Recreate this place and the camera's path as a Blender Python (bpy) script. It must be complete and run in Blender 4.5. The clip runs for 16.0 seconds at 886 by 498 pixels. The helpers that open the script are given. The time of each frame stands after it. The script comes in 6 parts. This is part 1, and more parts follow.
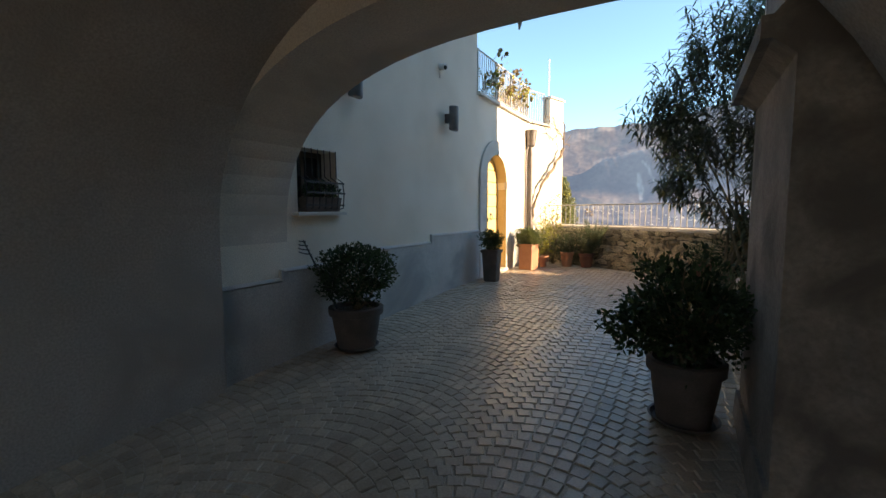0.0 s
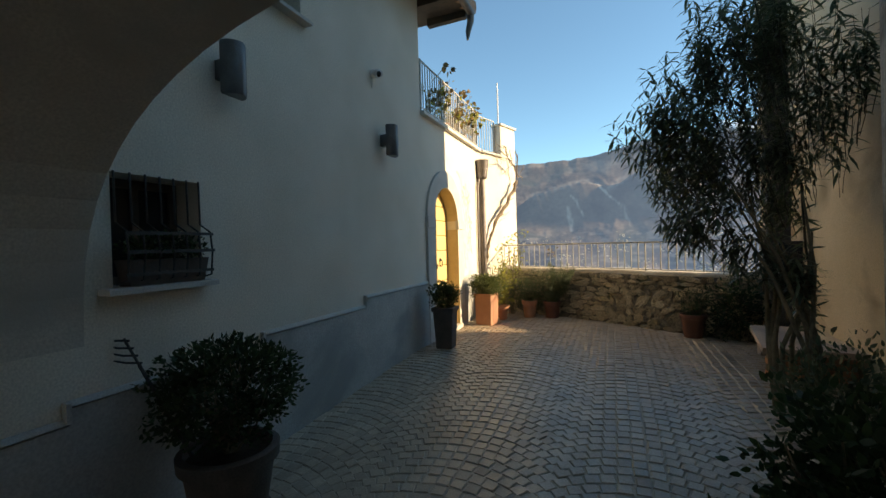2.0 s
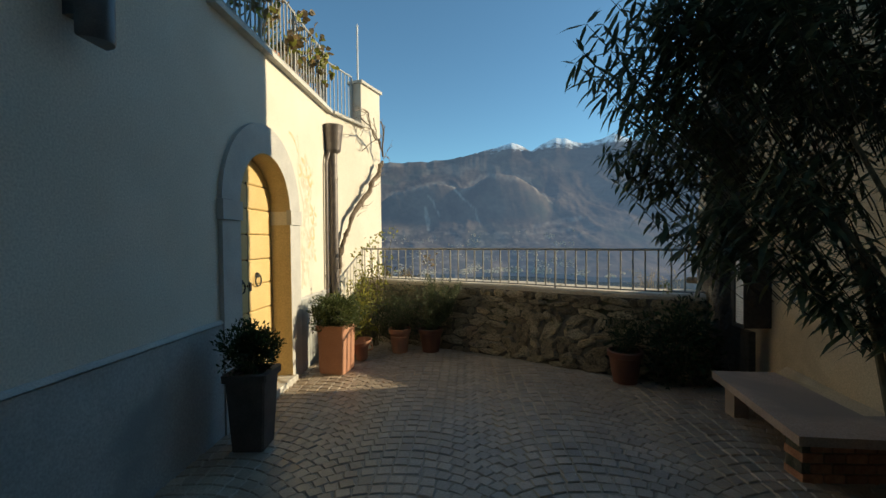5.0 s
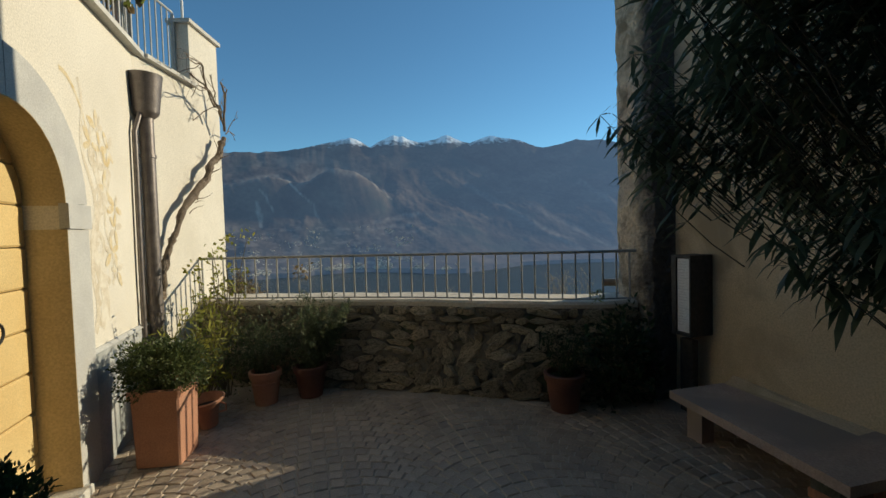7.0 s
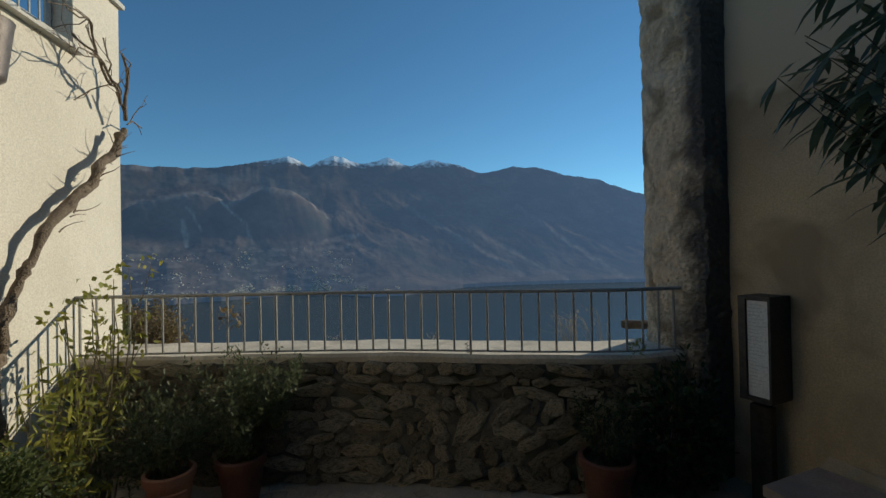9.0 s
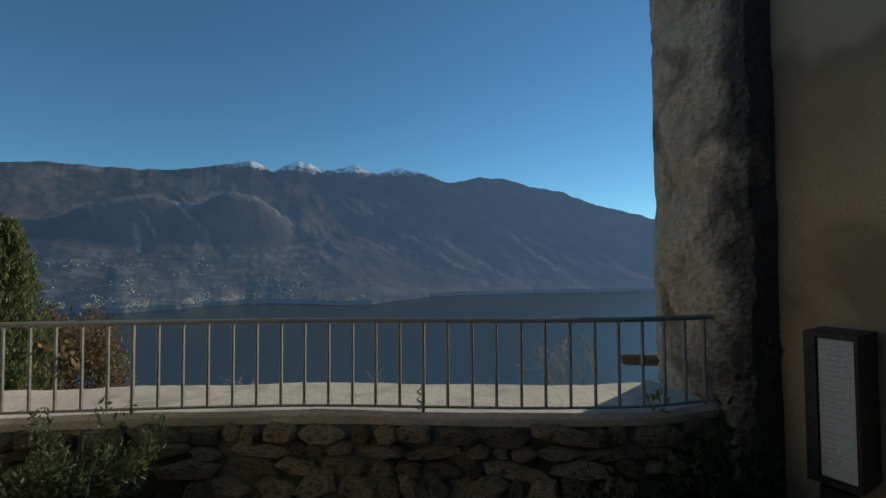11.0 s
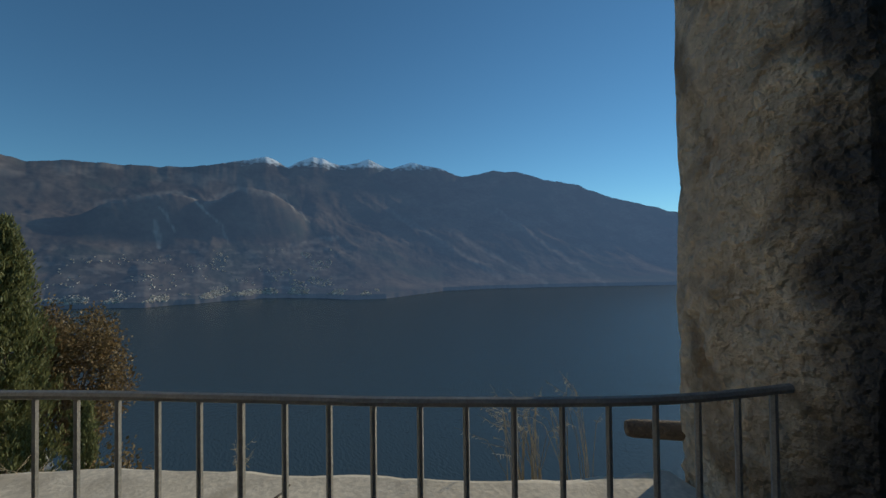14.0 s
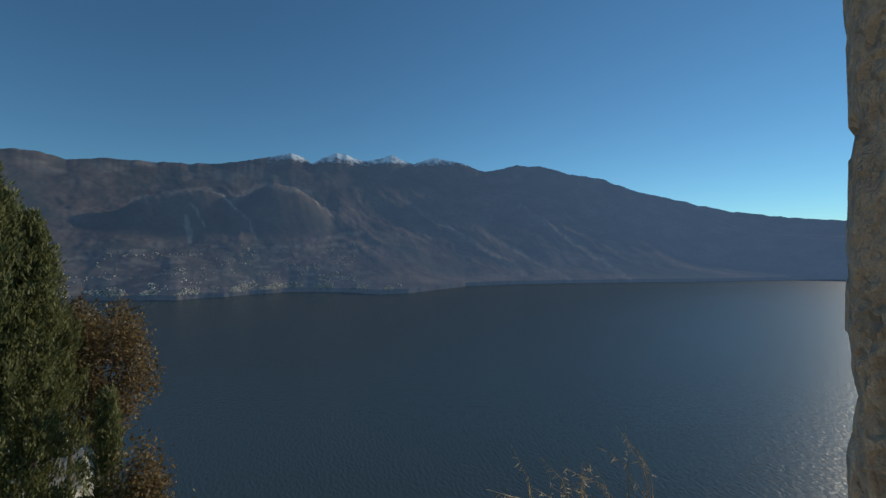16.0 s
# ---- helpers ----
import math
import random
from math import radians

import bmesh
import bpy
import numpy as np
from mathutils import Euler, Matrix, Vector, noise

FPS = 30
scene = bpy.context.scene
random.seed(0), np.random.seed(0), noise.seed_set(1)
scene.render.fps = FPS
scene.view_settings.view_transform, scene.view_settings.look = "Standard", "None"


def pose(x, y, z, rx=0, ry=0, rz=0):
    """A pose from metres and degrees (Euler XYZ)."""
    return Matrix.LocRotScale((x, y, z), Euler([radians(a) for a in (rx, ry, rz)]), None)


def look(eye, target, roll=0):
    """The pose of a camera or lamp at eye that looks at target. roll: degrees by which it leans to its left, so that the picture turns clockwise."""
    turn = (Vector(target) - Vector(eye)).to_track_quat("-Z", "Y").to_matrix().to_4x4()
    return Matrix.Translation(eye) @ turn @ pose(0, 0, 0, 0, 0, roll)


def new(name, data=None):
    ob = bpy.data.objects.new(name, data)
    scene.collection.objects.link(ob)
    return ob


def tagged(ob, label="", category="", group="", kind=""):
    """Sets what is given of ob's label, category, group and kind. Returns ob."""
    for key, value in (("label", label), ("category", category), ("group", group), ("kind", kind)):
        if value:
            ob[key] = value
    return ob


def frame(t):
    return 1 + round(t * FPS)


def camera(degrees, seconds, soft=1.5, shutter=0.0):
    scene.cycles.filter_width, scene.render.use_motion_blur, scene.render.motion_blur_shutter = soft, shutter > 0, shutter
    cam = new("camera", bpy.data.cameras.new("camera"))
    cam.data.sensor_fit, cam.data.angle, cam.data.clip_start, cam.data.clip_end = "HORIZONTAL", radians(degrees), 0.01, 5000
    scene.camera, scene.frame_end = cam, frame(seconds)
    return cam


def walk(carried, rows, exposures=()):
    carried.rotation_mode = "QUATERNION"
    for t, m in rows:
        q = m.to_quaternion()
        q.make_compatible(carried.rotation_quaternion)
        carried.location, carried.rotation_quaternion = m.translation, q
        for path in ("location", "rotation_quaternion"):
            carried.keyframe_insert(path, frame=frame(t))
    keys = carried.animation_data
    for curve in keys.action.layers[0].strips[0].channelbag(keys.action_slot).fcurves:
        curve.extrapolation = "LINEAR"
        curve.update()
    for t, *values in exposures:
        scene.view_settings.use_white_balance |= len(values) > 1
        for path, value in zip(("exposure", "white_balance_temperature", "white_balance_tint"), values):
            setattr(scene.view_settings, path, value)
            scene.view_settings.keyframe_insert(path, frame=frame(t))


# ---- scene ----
cam = camera(91.7, 16.0)
PATH = [
    (0, (3.206, -0.659, 1.476), (2.224, 1.075, 1.301), -0.2),
    (0.5, (2.971, -0.342, 1.52), (2.037, 1.418, 1.345), -0.2),
    (1, (2.756, 0.001, 1.565), (1.907, 1.805, 1.419), -0.7),
    (1.5, (2.629, 0.362, 1.63), (1.838, 2.197, 1.549), -1.4),
    (2, (2.433, 0.769, 1.651), (1.697, 2.629, 1.632), -1.6),
    (2.5, (2.264, 1.156, 1.668), (1.629, 3.053, 1.687), -1.3),
    (3, (2.17, 1.569, 1.698), (1.645, 3.499, 1.73), -1.2),
    (5.5, (1.77, 3.539, 1.73), (1.848, 5.536, 1.673), -0.6),
    (6, (1.711, 3.896, 1.692), (2.015, 5.871, 1.622), -0.8),
    (6.5, (1.62, 4.174, 1.763), (2.117, 6.109, 1.679), -1.3),
    (7, (1.364, 4.413, 1.818), (1.979, 6.314, 1.742), -1.6),
    (7.5, (1.308, 4.707, 1.799), (1.986, 6.588, 1.747), -1.6),
    (8, (1.382, 5.035, 1.847), (2.107, 6.899, 1.821), -1.6),
    (8.5, (1.345, 5.316, 1.854), (2.131, 7.156, 1.858), -1.5),
    (9, (1.354, 5.562, 1.887), (2.228, 7.361, 1.908), -1.1),
    (11.5, (2.068, 6.485, 1.911), (3.081, 8.209, 1.972), -0.4),
    (12, (2.249, 6.551, 1.932), (3.252, 8.28, 1.986), -0.4),
    (12.5, (2.444, 6.602, 1.942), (3.426, 8.343, 1.987), -0.6),
    (13, (2.59, 6.694, 1.932), (3.553, 8.447, 1.968), -0.7),
    (13.5, (2.729, 6.86, 1.974), (3.685, 8.617, 2.007), -0.7),
    (14, (2.831, 7.018, 1.986), (3.786, 8.775, 2.02), -0.7),
    (14.5, (2.936, 7.177, 1.974), (3.884, 8.938, 2.006), -0.6),
    (15, (3.069, 7.324, 1.99), (4.002, 9.093, 2.02), -0.6),
    (15.5, (3.145, 7.43, 1.972), (4.036, 9.22, 1.989), -0.6),
    (16, (3.24, 7.60, 1.985), (4.102, 9.404, 1.998), -0.5),
]
EXPOSURES = [(0, 2.5, 9300, 18), (0.8, 2.25, 9400, 15), (1.5, 1.95, 9400, 12), (3, 1.4, 8900, 7), (6, 0.70, 7300, 1), (9, 0.15, 6500, 1), (12.5, -0.07, 6450, 1), (16, -0.16, 6500, 4)]
walk(cam, [(t, look(eye, target, roll)) for t, eye, target, roll in PATH], EXPOSURES)

# world, sun, exposure
SUN_BEARING, SUN_HEIGHT = 77.8, 20.5
world = bpy.data.worlds.new("sky")
scene.world = world
world.use_nodes = True
wn = world.node_tree.nodes
sky = wn.new("ShaderNodeTexSky")
sky.sky_type = "NISHITA"
sky.sun_disc = False
sky.sun_elevation, sky.sun_rotation = radians(SUN_HEIGHT), radians(SUN_BEARING)
sky.altitude, sky.air_density, sky.dust_density, sky.ozone_density = 1500, 1.0, 0.0, 3.6
tone = wn.new("ShaderNodeMixRGB")
tone.blend_type = "MULTIPLY"
tone.inputs[0].default_value = 1.0
tone.inputs[2].default_value = (0.68, 0.935, 0.98, 1)
world.node_tree.links.new(sky.outputs[0], tone.inputs[1])
world.node_tree.links.new(tone.outputs[0], wn["Background"].inputs[0])
wn["Background"].inputs[1].default_value = 0.100
sun_data = bpy.data.lights.new("sun", "SUN")
sun_data.energy, sun_data.angle, sun_data.color = 3.05, radians(0.5), (1.0, 0.87, 0.70)
sun = new("sun", sun_data)
sb, sh = radians(SUN_BEARING), radians(SUN_HEIGHT)
sun.matrix_world = look((0, 0, 0), (-math.sin(sb) * math.cos(sh), -math.cos(sb) * math.cos(sh), -math.sin(sh)))


# ---------- materials ----------
def material(name, a, b, scale=6.0, rough=0.8, bump=0.15, fine=60.0, metal=0.0, stain=None, stain_scale=1.2, vary=0.0, island=0.0, detail=6.0, spec=0.4, deep=0.02):
    """Two colours mixed by a broad noise, a fine grain, an optional stain and a relief."""
    m = bpy.data.materials.new(name)
    m.use_nodes = True
    n, l = m.node_tree.nodes, m.node_tree.links
    p = n["Principled BSDF"]
    co = n.new("ShaderNodeTexCoord")
    big = n.new("ShaderNodeTexNoise")
    big.inputs["Scale"].default_value, big.inputs["Detail"].default_value = scale, detail
    l.new(co.outputs["Object"], big.inputs["Vector"])
    ramp = n.new("ShaderNodeMapRange")
    ramp.inputs[1].default_value, ramp.inputs[2].default_value = 0.35, 0.65
    l.new(big.outputs["Fac"], ramp.inputs[0])
    mix = n.new("ShaderNodeMixRGB")
    mix.inputs[1].default_value, mix.inputs[2].default_value = (*a, 1), (*b, 1)
    l.new(ramp.outputs[0], mix.inputs[0])
    out = mix.outputs[0]
    grain = n.new("ShaderNodeTexNoise")
    grain.inputs["Scale"].default_value, grain.inputs["Detail"].default_value = fine, 4
    l.new(co.outputs["Object"], grain.inputs["Vector"])
    gm = n.new("ShaderNodeMapRange")
    gm.inputs[1].default_value, gm.inputs[2].default_value, gm.inputs[3].default_value, gm.inputs[4].default_value = 0.3, 0.7, 0.82, 1.12
    l.new(grain.outputs["Fac"], gm.inputs[0])
    mul = n.new("ShaderNodeMixRGB")
    mul.blend_type = "MULTIPLY"
    mul.inputs[0].default_value = 1
    l.new(out, mul.inputs[1])
    l.new(gm.outputs[0], mul.inputs[2])
    out = mul.outputs[0]
    if stain:
        st = n.new("ShaderNodeTexNoise")
        st.inputs["Scale"].default_value, st.inputs["Detail"].default_value = stain_scale, 9
        st.inputs["Distortion"].default_value = 0.6
        l.new(co.outputs["Object"], st.inputs["Vector"])
        sr = n.new("ShaderNodeMapRange")
        sr.inputs[1].default_value, sr.inputs[2].default_value = 0.5, 0.66
        l.new(st.outputs["Fac"], sr.inputs[0])
        sm = n.new("ShaderNodeMixRGB")
        sm.inputs[2].default_value = (*stain, 1)
        l.new(sr.outputs[0], sm.inputs[0])
        l.new(out, sm.inputs[1])
        out = sm.outputs[0]
    if vary or island:
        src = n.new("ShaderNodeObjectInfo").outputs["Random"] if vary else n.new("ShaderNodeNewGeometry").outputs["Random Per Island"]
        vr = n.new("ShaderNodeMapRange")
        vr.inputs[3].default_value, vr.inputs[4].default_value = 1 - (vary or island), 1 + (vary or island)
        l.new(src, vr.inputs[0])
        vm = n.new("ShaderNodeMixRGB")
        vm.blend_type = "MULTIPLY"
        vm.inputs[0].default_value = 1
        l.new(out, vm.inputs[1])
        l.new(vr.outputs[0], vm.inputs[2])
        out = vm.outputs[0]
    l.new(out, p.inputs["Base Color"])
    rr = n.new("ShaderNodeMapRange")
    rr.inputs[3].default_value, rr.inputs[4].default_value = max(0.03, rough - 0.1), min(1, rough + 0.1)
    l.new(big.outputs["Fac"], rr.inputs[0])
    l.new(rr.outputs[0], p.inputs["Roughness"])
    p.inputs["Metallic"].default_value = metal
    p.inputs["Specular IOR Level"].default_value = spec
    if bump:
        bp = n.new("ShaderNodeBump")
        bp.inputs["Strength"].default_value, bp.inputs["Distance"].default_value = bump, deep
        add = n.new("ShaderNodeMath")
        l.new(big.outputs["Fac"], add.inputs[0])
        l.new(grain.outputs["Fac"], add.inputs[1])
        l.new(add.outputs[0], bp.inputs["Height"])
        l.new(bp.outputs[0], p.inputs["Normal"])
    return m


def leafy(name, a, b, scale=9.0, island=0.35, rough=0.55):
    m = material(name, a, b, scale, rough, 0.0, 30, island=island)
    n, l = m.node_tree.nodes, m.node_tree.links
    p = n["Principled BSDF"]
    tr = n.new("ShaderNodeBsdfTranslucent")
    l.new(p.inputs["Base Color"].links[0].from_socket, tr.inputs[0])
    ms = n.new("ShaderNodeMixShader")
    ms.inputs[0].default_value = 0.42
    l.new(p.outputs[0], ms.inputs[1])
    l.new(tr.outputs[0], ms.inputs[2])
    l.new(ms.outputs[0], n["Material Output"].inputs[0])
    return m


PLASTER = material("lime_plaster", (0.65, 0.60, 0.51), (0.72, 0.67, 0.58), 1.6, 0.9, 0.06, 90)
# house plaster toned down, the shade under the arch put into its colour
ARCHPLASTER = material("arch_plaster", (0.50, 0.465, 0.41), (0.58, 0.54, 0.475), 1.3, 0.92, 0.1, 80, stain=(0.44, 0.41, 0.36))
DADO = material("grey_dado_plaster", (0.38, 0.385, 0.375), (0.45, 0.455, 0.44), 2.5, 0.85, 0.15, 70, stain=(0.28, 0.30, 0.30))
OLD_PLASTER = material("old_plaster", (0.69, 0.55, 0.395), (0.92, 0.76, 0.55), 3.6, 0.95, 1.0, 26, stain=(0.38, 0.29, 0.195), stain_scale=3.6, detail=12, deep=0.09)
OCHRE = material("ochre_wall", (0.60, 0.47, 0.30), (0.68, 0.55, 0.375), 1.5, 0.9, 0.14, 90, stain=(0.38, 0.295, 0.19), stain_scale=1.4)
GREYWALL = material("grey_render", (0.42, 0.385, 0.34), (0.50, 0.46, 0.41), 2.0, 0.9, 0.35, 50, stain=(0.17, 0.15, 0.14), stain_scale=1.7)
# passage plaster, lowered in tone to carry the shade of the passage
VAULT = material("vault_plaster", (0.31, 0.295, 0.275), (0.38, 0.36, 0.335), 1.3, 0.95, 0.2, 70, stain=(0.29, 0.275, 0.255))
DARKSTONE = material("blackened_stone", (0.055, 0.05, 0.045), (0.11, 0.095, 0.08), 5.0, 0.95, 0.8, 40, stain=(0.05, 0.05, 0.045), stain_scale=3.0)
TRIM = material("grey_stone_trim", (0.46, 0.45, 0.43), (0.54, 0.53, 0.50), 4.0, 0.8, 0.15, 120)
REVEAL = material("ochre_reveal", (0.52, 0.40, 0.22), (0.60, 0.47, 0.27), 3.0, 0.85, 0.1, 80)
COPING = material("coping_stone", (0.58, 0.52, 0.425), (0.69, 0.62, 0.515), 3.0, 0.9, 0.2, 45, stain=(0.44, 0.39, 0.315), stain_scale=3.5)
PALE_STONE = material("pale_coping", (0.52, 0.50, 0.46), (0.62, 0.60, 0.55), 4.0, 0.8, 0.2, 90)
RUBBLE = material("rubble_stone", (0.32, 0.255, 0.17), (0.56, 0.47, 0.33), 9.0, 0.92, 0.9, 55, stain=(0.12, 0.12, 0.075), stain_scale=4.0, vary=0.45)
MORTAR = material("earthy_mortar", (0.15, 0.13, 0.10), (0.22, 0.19, 0.145), 12.0, 0.97, 0.9, 60, stain=(0.06, 0.07, 0.04), stain_scale=3.0)
COBBLE = material("porphyry_sett", (0.34, 0.27, 0.205), (0.46, 0.37, 0.285), 3.0, 0.34, 0.12, 70, vary=0.16, spec=0.4)
COBBLE_FAR = material("porphyry_sett_far", (0.34, 0.27, 0.205), (0.46, 0.37, 0.285), 3.0, 0.34, 0.12, 70, island=0.16, spec=0.4)
JOINT = material("sett_joint", (0.34, 0.285, 0.225), (0.43, 0.365, 0.29), 2.0, 0.6, 0.4, 90)
IRON = material("dark_iron", (0.045, 0.047, 0.05), (0.08, 0.08, 0.08), 30.0, 0.5, 0.15, 140, metal=0.6)
GALV = material("painted_grey_rail", (0.30, 0.295, 0.28), (0.38, 0.37, 0.35), 30.0, 0.45, 0.1, 140, metal=0.1)
ANTHRACITE = material("anthracite_metal", (0.10, 0.105, 0.11), (0.14, 0.145, 0.15), 10.0, 0.4, 0.05, 160, metal=0.4)
COPPER = material("brown_copper_pipe", (0.15, 0.13, 0.12), (0.21, 0.18, 0.165), 14.0, 0.45, 0.1, 100, metal=0.45)
TERRACOTTA = material("terracotta", (0.40, 0.19, 0.12), (0.47, 0.24, 0.155), 4.0, 0.85, 0.06, 120, stain=(0.45, 0.25, 0.16), stain_scale=3.0)
# also colours the terracotta pot by the parapet, its shade put into the tone
GLAZED_AND_SHADED = material("glazed_and_shaded_clay", (0.11, 0.047, 0.034), (0.16, 0.068, 0.047), 6.0, 0.55, 0.06, 100)
DARKPOT = material("dark_clay", (0.07, 0.058, 0.052), (0.11, 0.09, 0.08), 7.0, 0.7, 0.2, 80)
SOIL = material("potting_soil", (0.03, 0.022, 0.015), (0.06, 0.045, 0.03), 20.0, 1.0, 0.8, 90)
DOORPAINT = material("ochre_door_paint", (0.64, 0.46, 0.21), (0.69, 0.52, 0.25), 2.5, 0.5, 0.03, 180, vary=0.05)
WOODDARK = material("dark_wood", (0.06, 0.045, 0.035), (0.11, 0.08, 0.06), 8.0, 0.6, 0.3, 60)
SLAB = material("bench_slab", (0.43, 0.32, 0.26), (0.52, 0.40, 0.33), 5.0, 0.7, 0.2, 90, stain=(0.33, 0.27, 0.23))
BRICKM = material("brick", (0.36, 0.16, 0.09), (0.45, 0.23, 0.14), 12.0, 0.9, 0.4, 70, vary=0.25)
BARK = material("vine_bark", (0.15, 0.115, 0.085), (0.27, 0.21, 0.155), 22.0, 0.95, 0.9, 90)
DARKSTEM = material("dark_twig", (0.045, 0.042, 0.03), (0.08, 0.072, 0.05), 20.0, 0.85, 0.2, 90)
STEM = material("green_brown_stem", (0.13, 0.11, 0.07), (0.20, 0.17, 0.11), 20.0, 0.85, 0.3, 90)
ROOFTILE = material("roof_tile", (0.36, 0.19, 0.12), (0.46, 0.28, 0.19), 9.0, 0.9, 0.3, 60, island=0.25)
WHITEPAINT = material("white_paint", (0.74, 0.74, 0.72), (0.80, 0.80, 0.78), 6.0, 0.5, 0.03, 90)
PAPER = material("paper", (0.72, 0.72, 0.70), (0.78, 0.78, 0.76), 6.0, 0.6, 0.0, 90)
INK = material("ink", (0.58, 0.58, 0.57), (0.63, 0.63, 0.62), 6.0, 0.7, 0.0, 90)
FRESCO_OCHRE = material("fresco_ochre", (0.60, 0.46, 0.25), (0.66, 0.57, 0.40), 14.0, 0.9, 0.1, 90, stain=(0.68, 0.62, 0.51), stain_scale=9.0)
FRESCO_PALE = material("fresco_pale", (0.56, 0.485, 0.37), (0.66, 0.59, 0.48), 14.0, 0.9, 0.1, 90, stain=(0.70, 0.65, 0.55), stain_scale=9.0)
BOXWOOD = leafy("box_leaf", (0.055, 0.08, 0.026), (0.12, 0.14, 0.05))
LAUREL = leafy("dark_leaf", (0.022, 0.045, 0.018), (0.045, 0.08, 0.03))
OLEANDER = leafy("oleander_leaf", (0.09, 0.12, 0.07), (0.14, 0.175, 0.105), rough=0.38)
YELLOWGREEN = leafy("yellow_green_leaf", (0.20, 0.23, 0.05), (0.36, 0.33, 0.07))
ROSEMARY = leafy("rosemary_leaf", (0.085, 0.11, 0.055), (0.17, 0.19, 0.10))
AUTUMN = leafy("autumn_leaf", (0.17, 0.12, 0.055), (0.29, 0.20, 0.095))
PIERSTONE = material("dark_pier_stone", (0.19, 0.175, 0.155), (0.27, 0.245, 0.215), 4.0, 0.95, 0.5, 45, stain=(0.12, 0.11, 0.10), stain_scale=2.5)
CYPRESS = leafy("cypress_leaf", (0.14, 0.155, 0.065), (0.26, 0.26, 0.11))
PALERAIL = material("pale_grey_rail", (0.40, 0.40, 0.39), (0.50, 0.50, 0.48), 30.0, 0.5, 0.1, 140, metal=0.1)
DRYGRASS = leafy("dry_grass", (0.52, 0.44, 0.29), (0.64, 0.55, 0.39))
CLIFF = material("cliff_rock", (0.26, 0.24, 0.20), (0.42, 0.39, 0.34), 0.9, 0.95, 0.8, 9, stain=(0.09, 0.10, 0.05), stain_scale=0.6)

glass = bpy.data.materials.new("dark_glass")
glass.use_nodes = True
gp = glass.node_tree.nodes["Principled BSDF"]
gp.inputs["Base Color"].default_value = (0.02, 0.022, 0.025, 1)
gp.inputs["Roughness"].default_value = 0.05


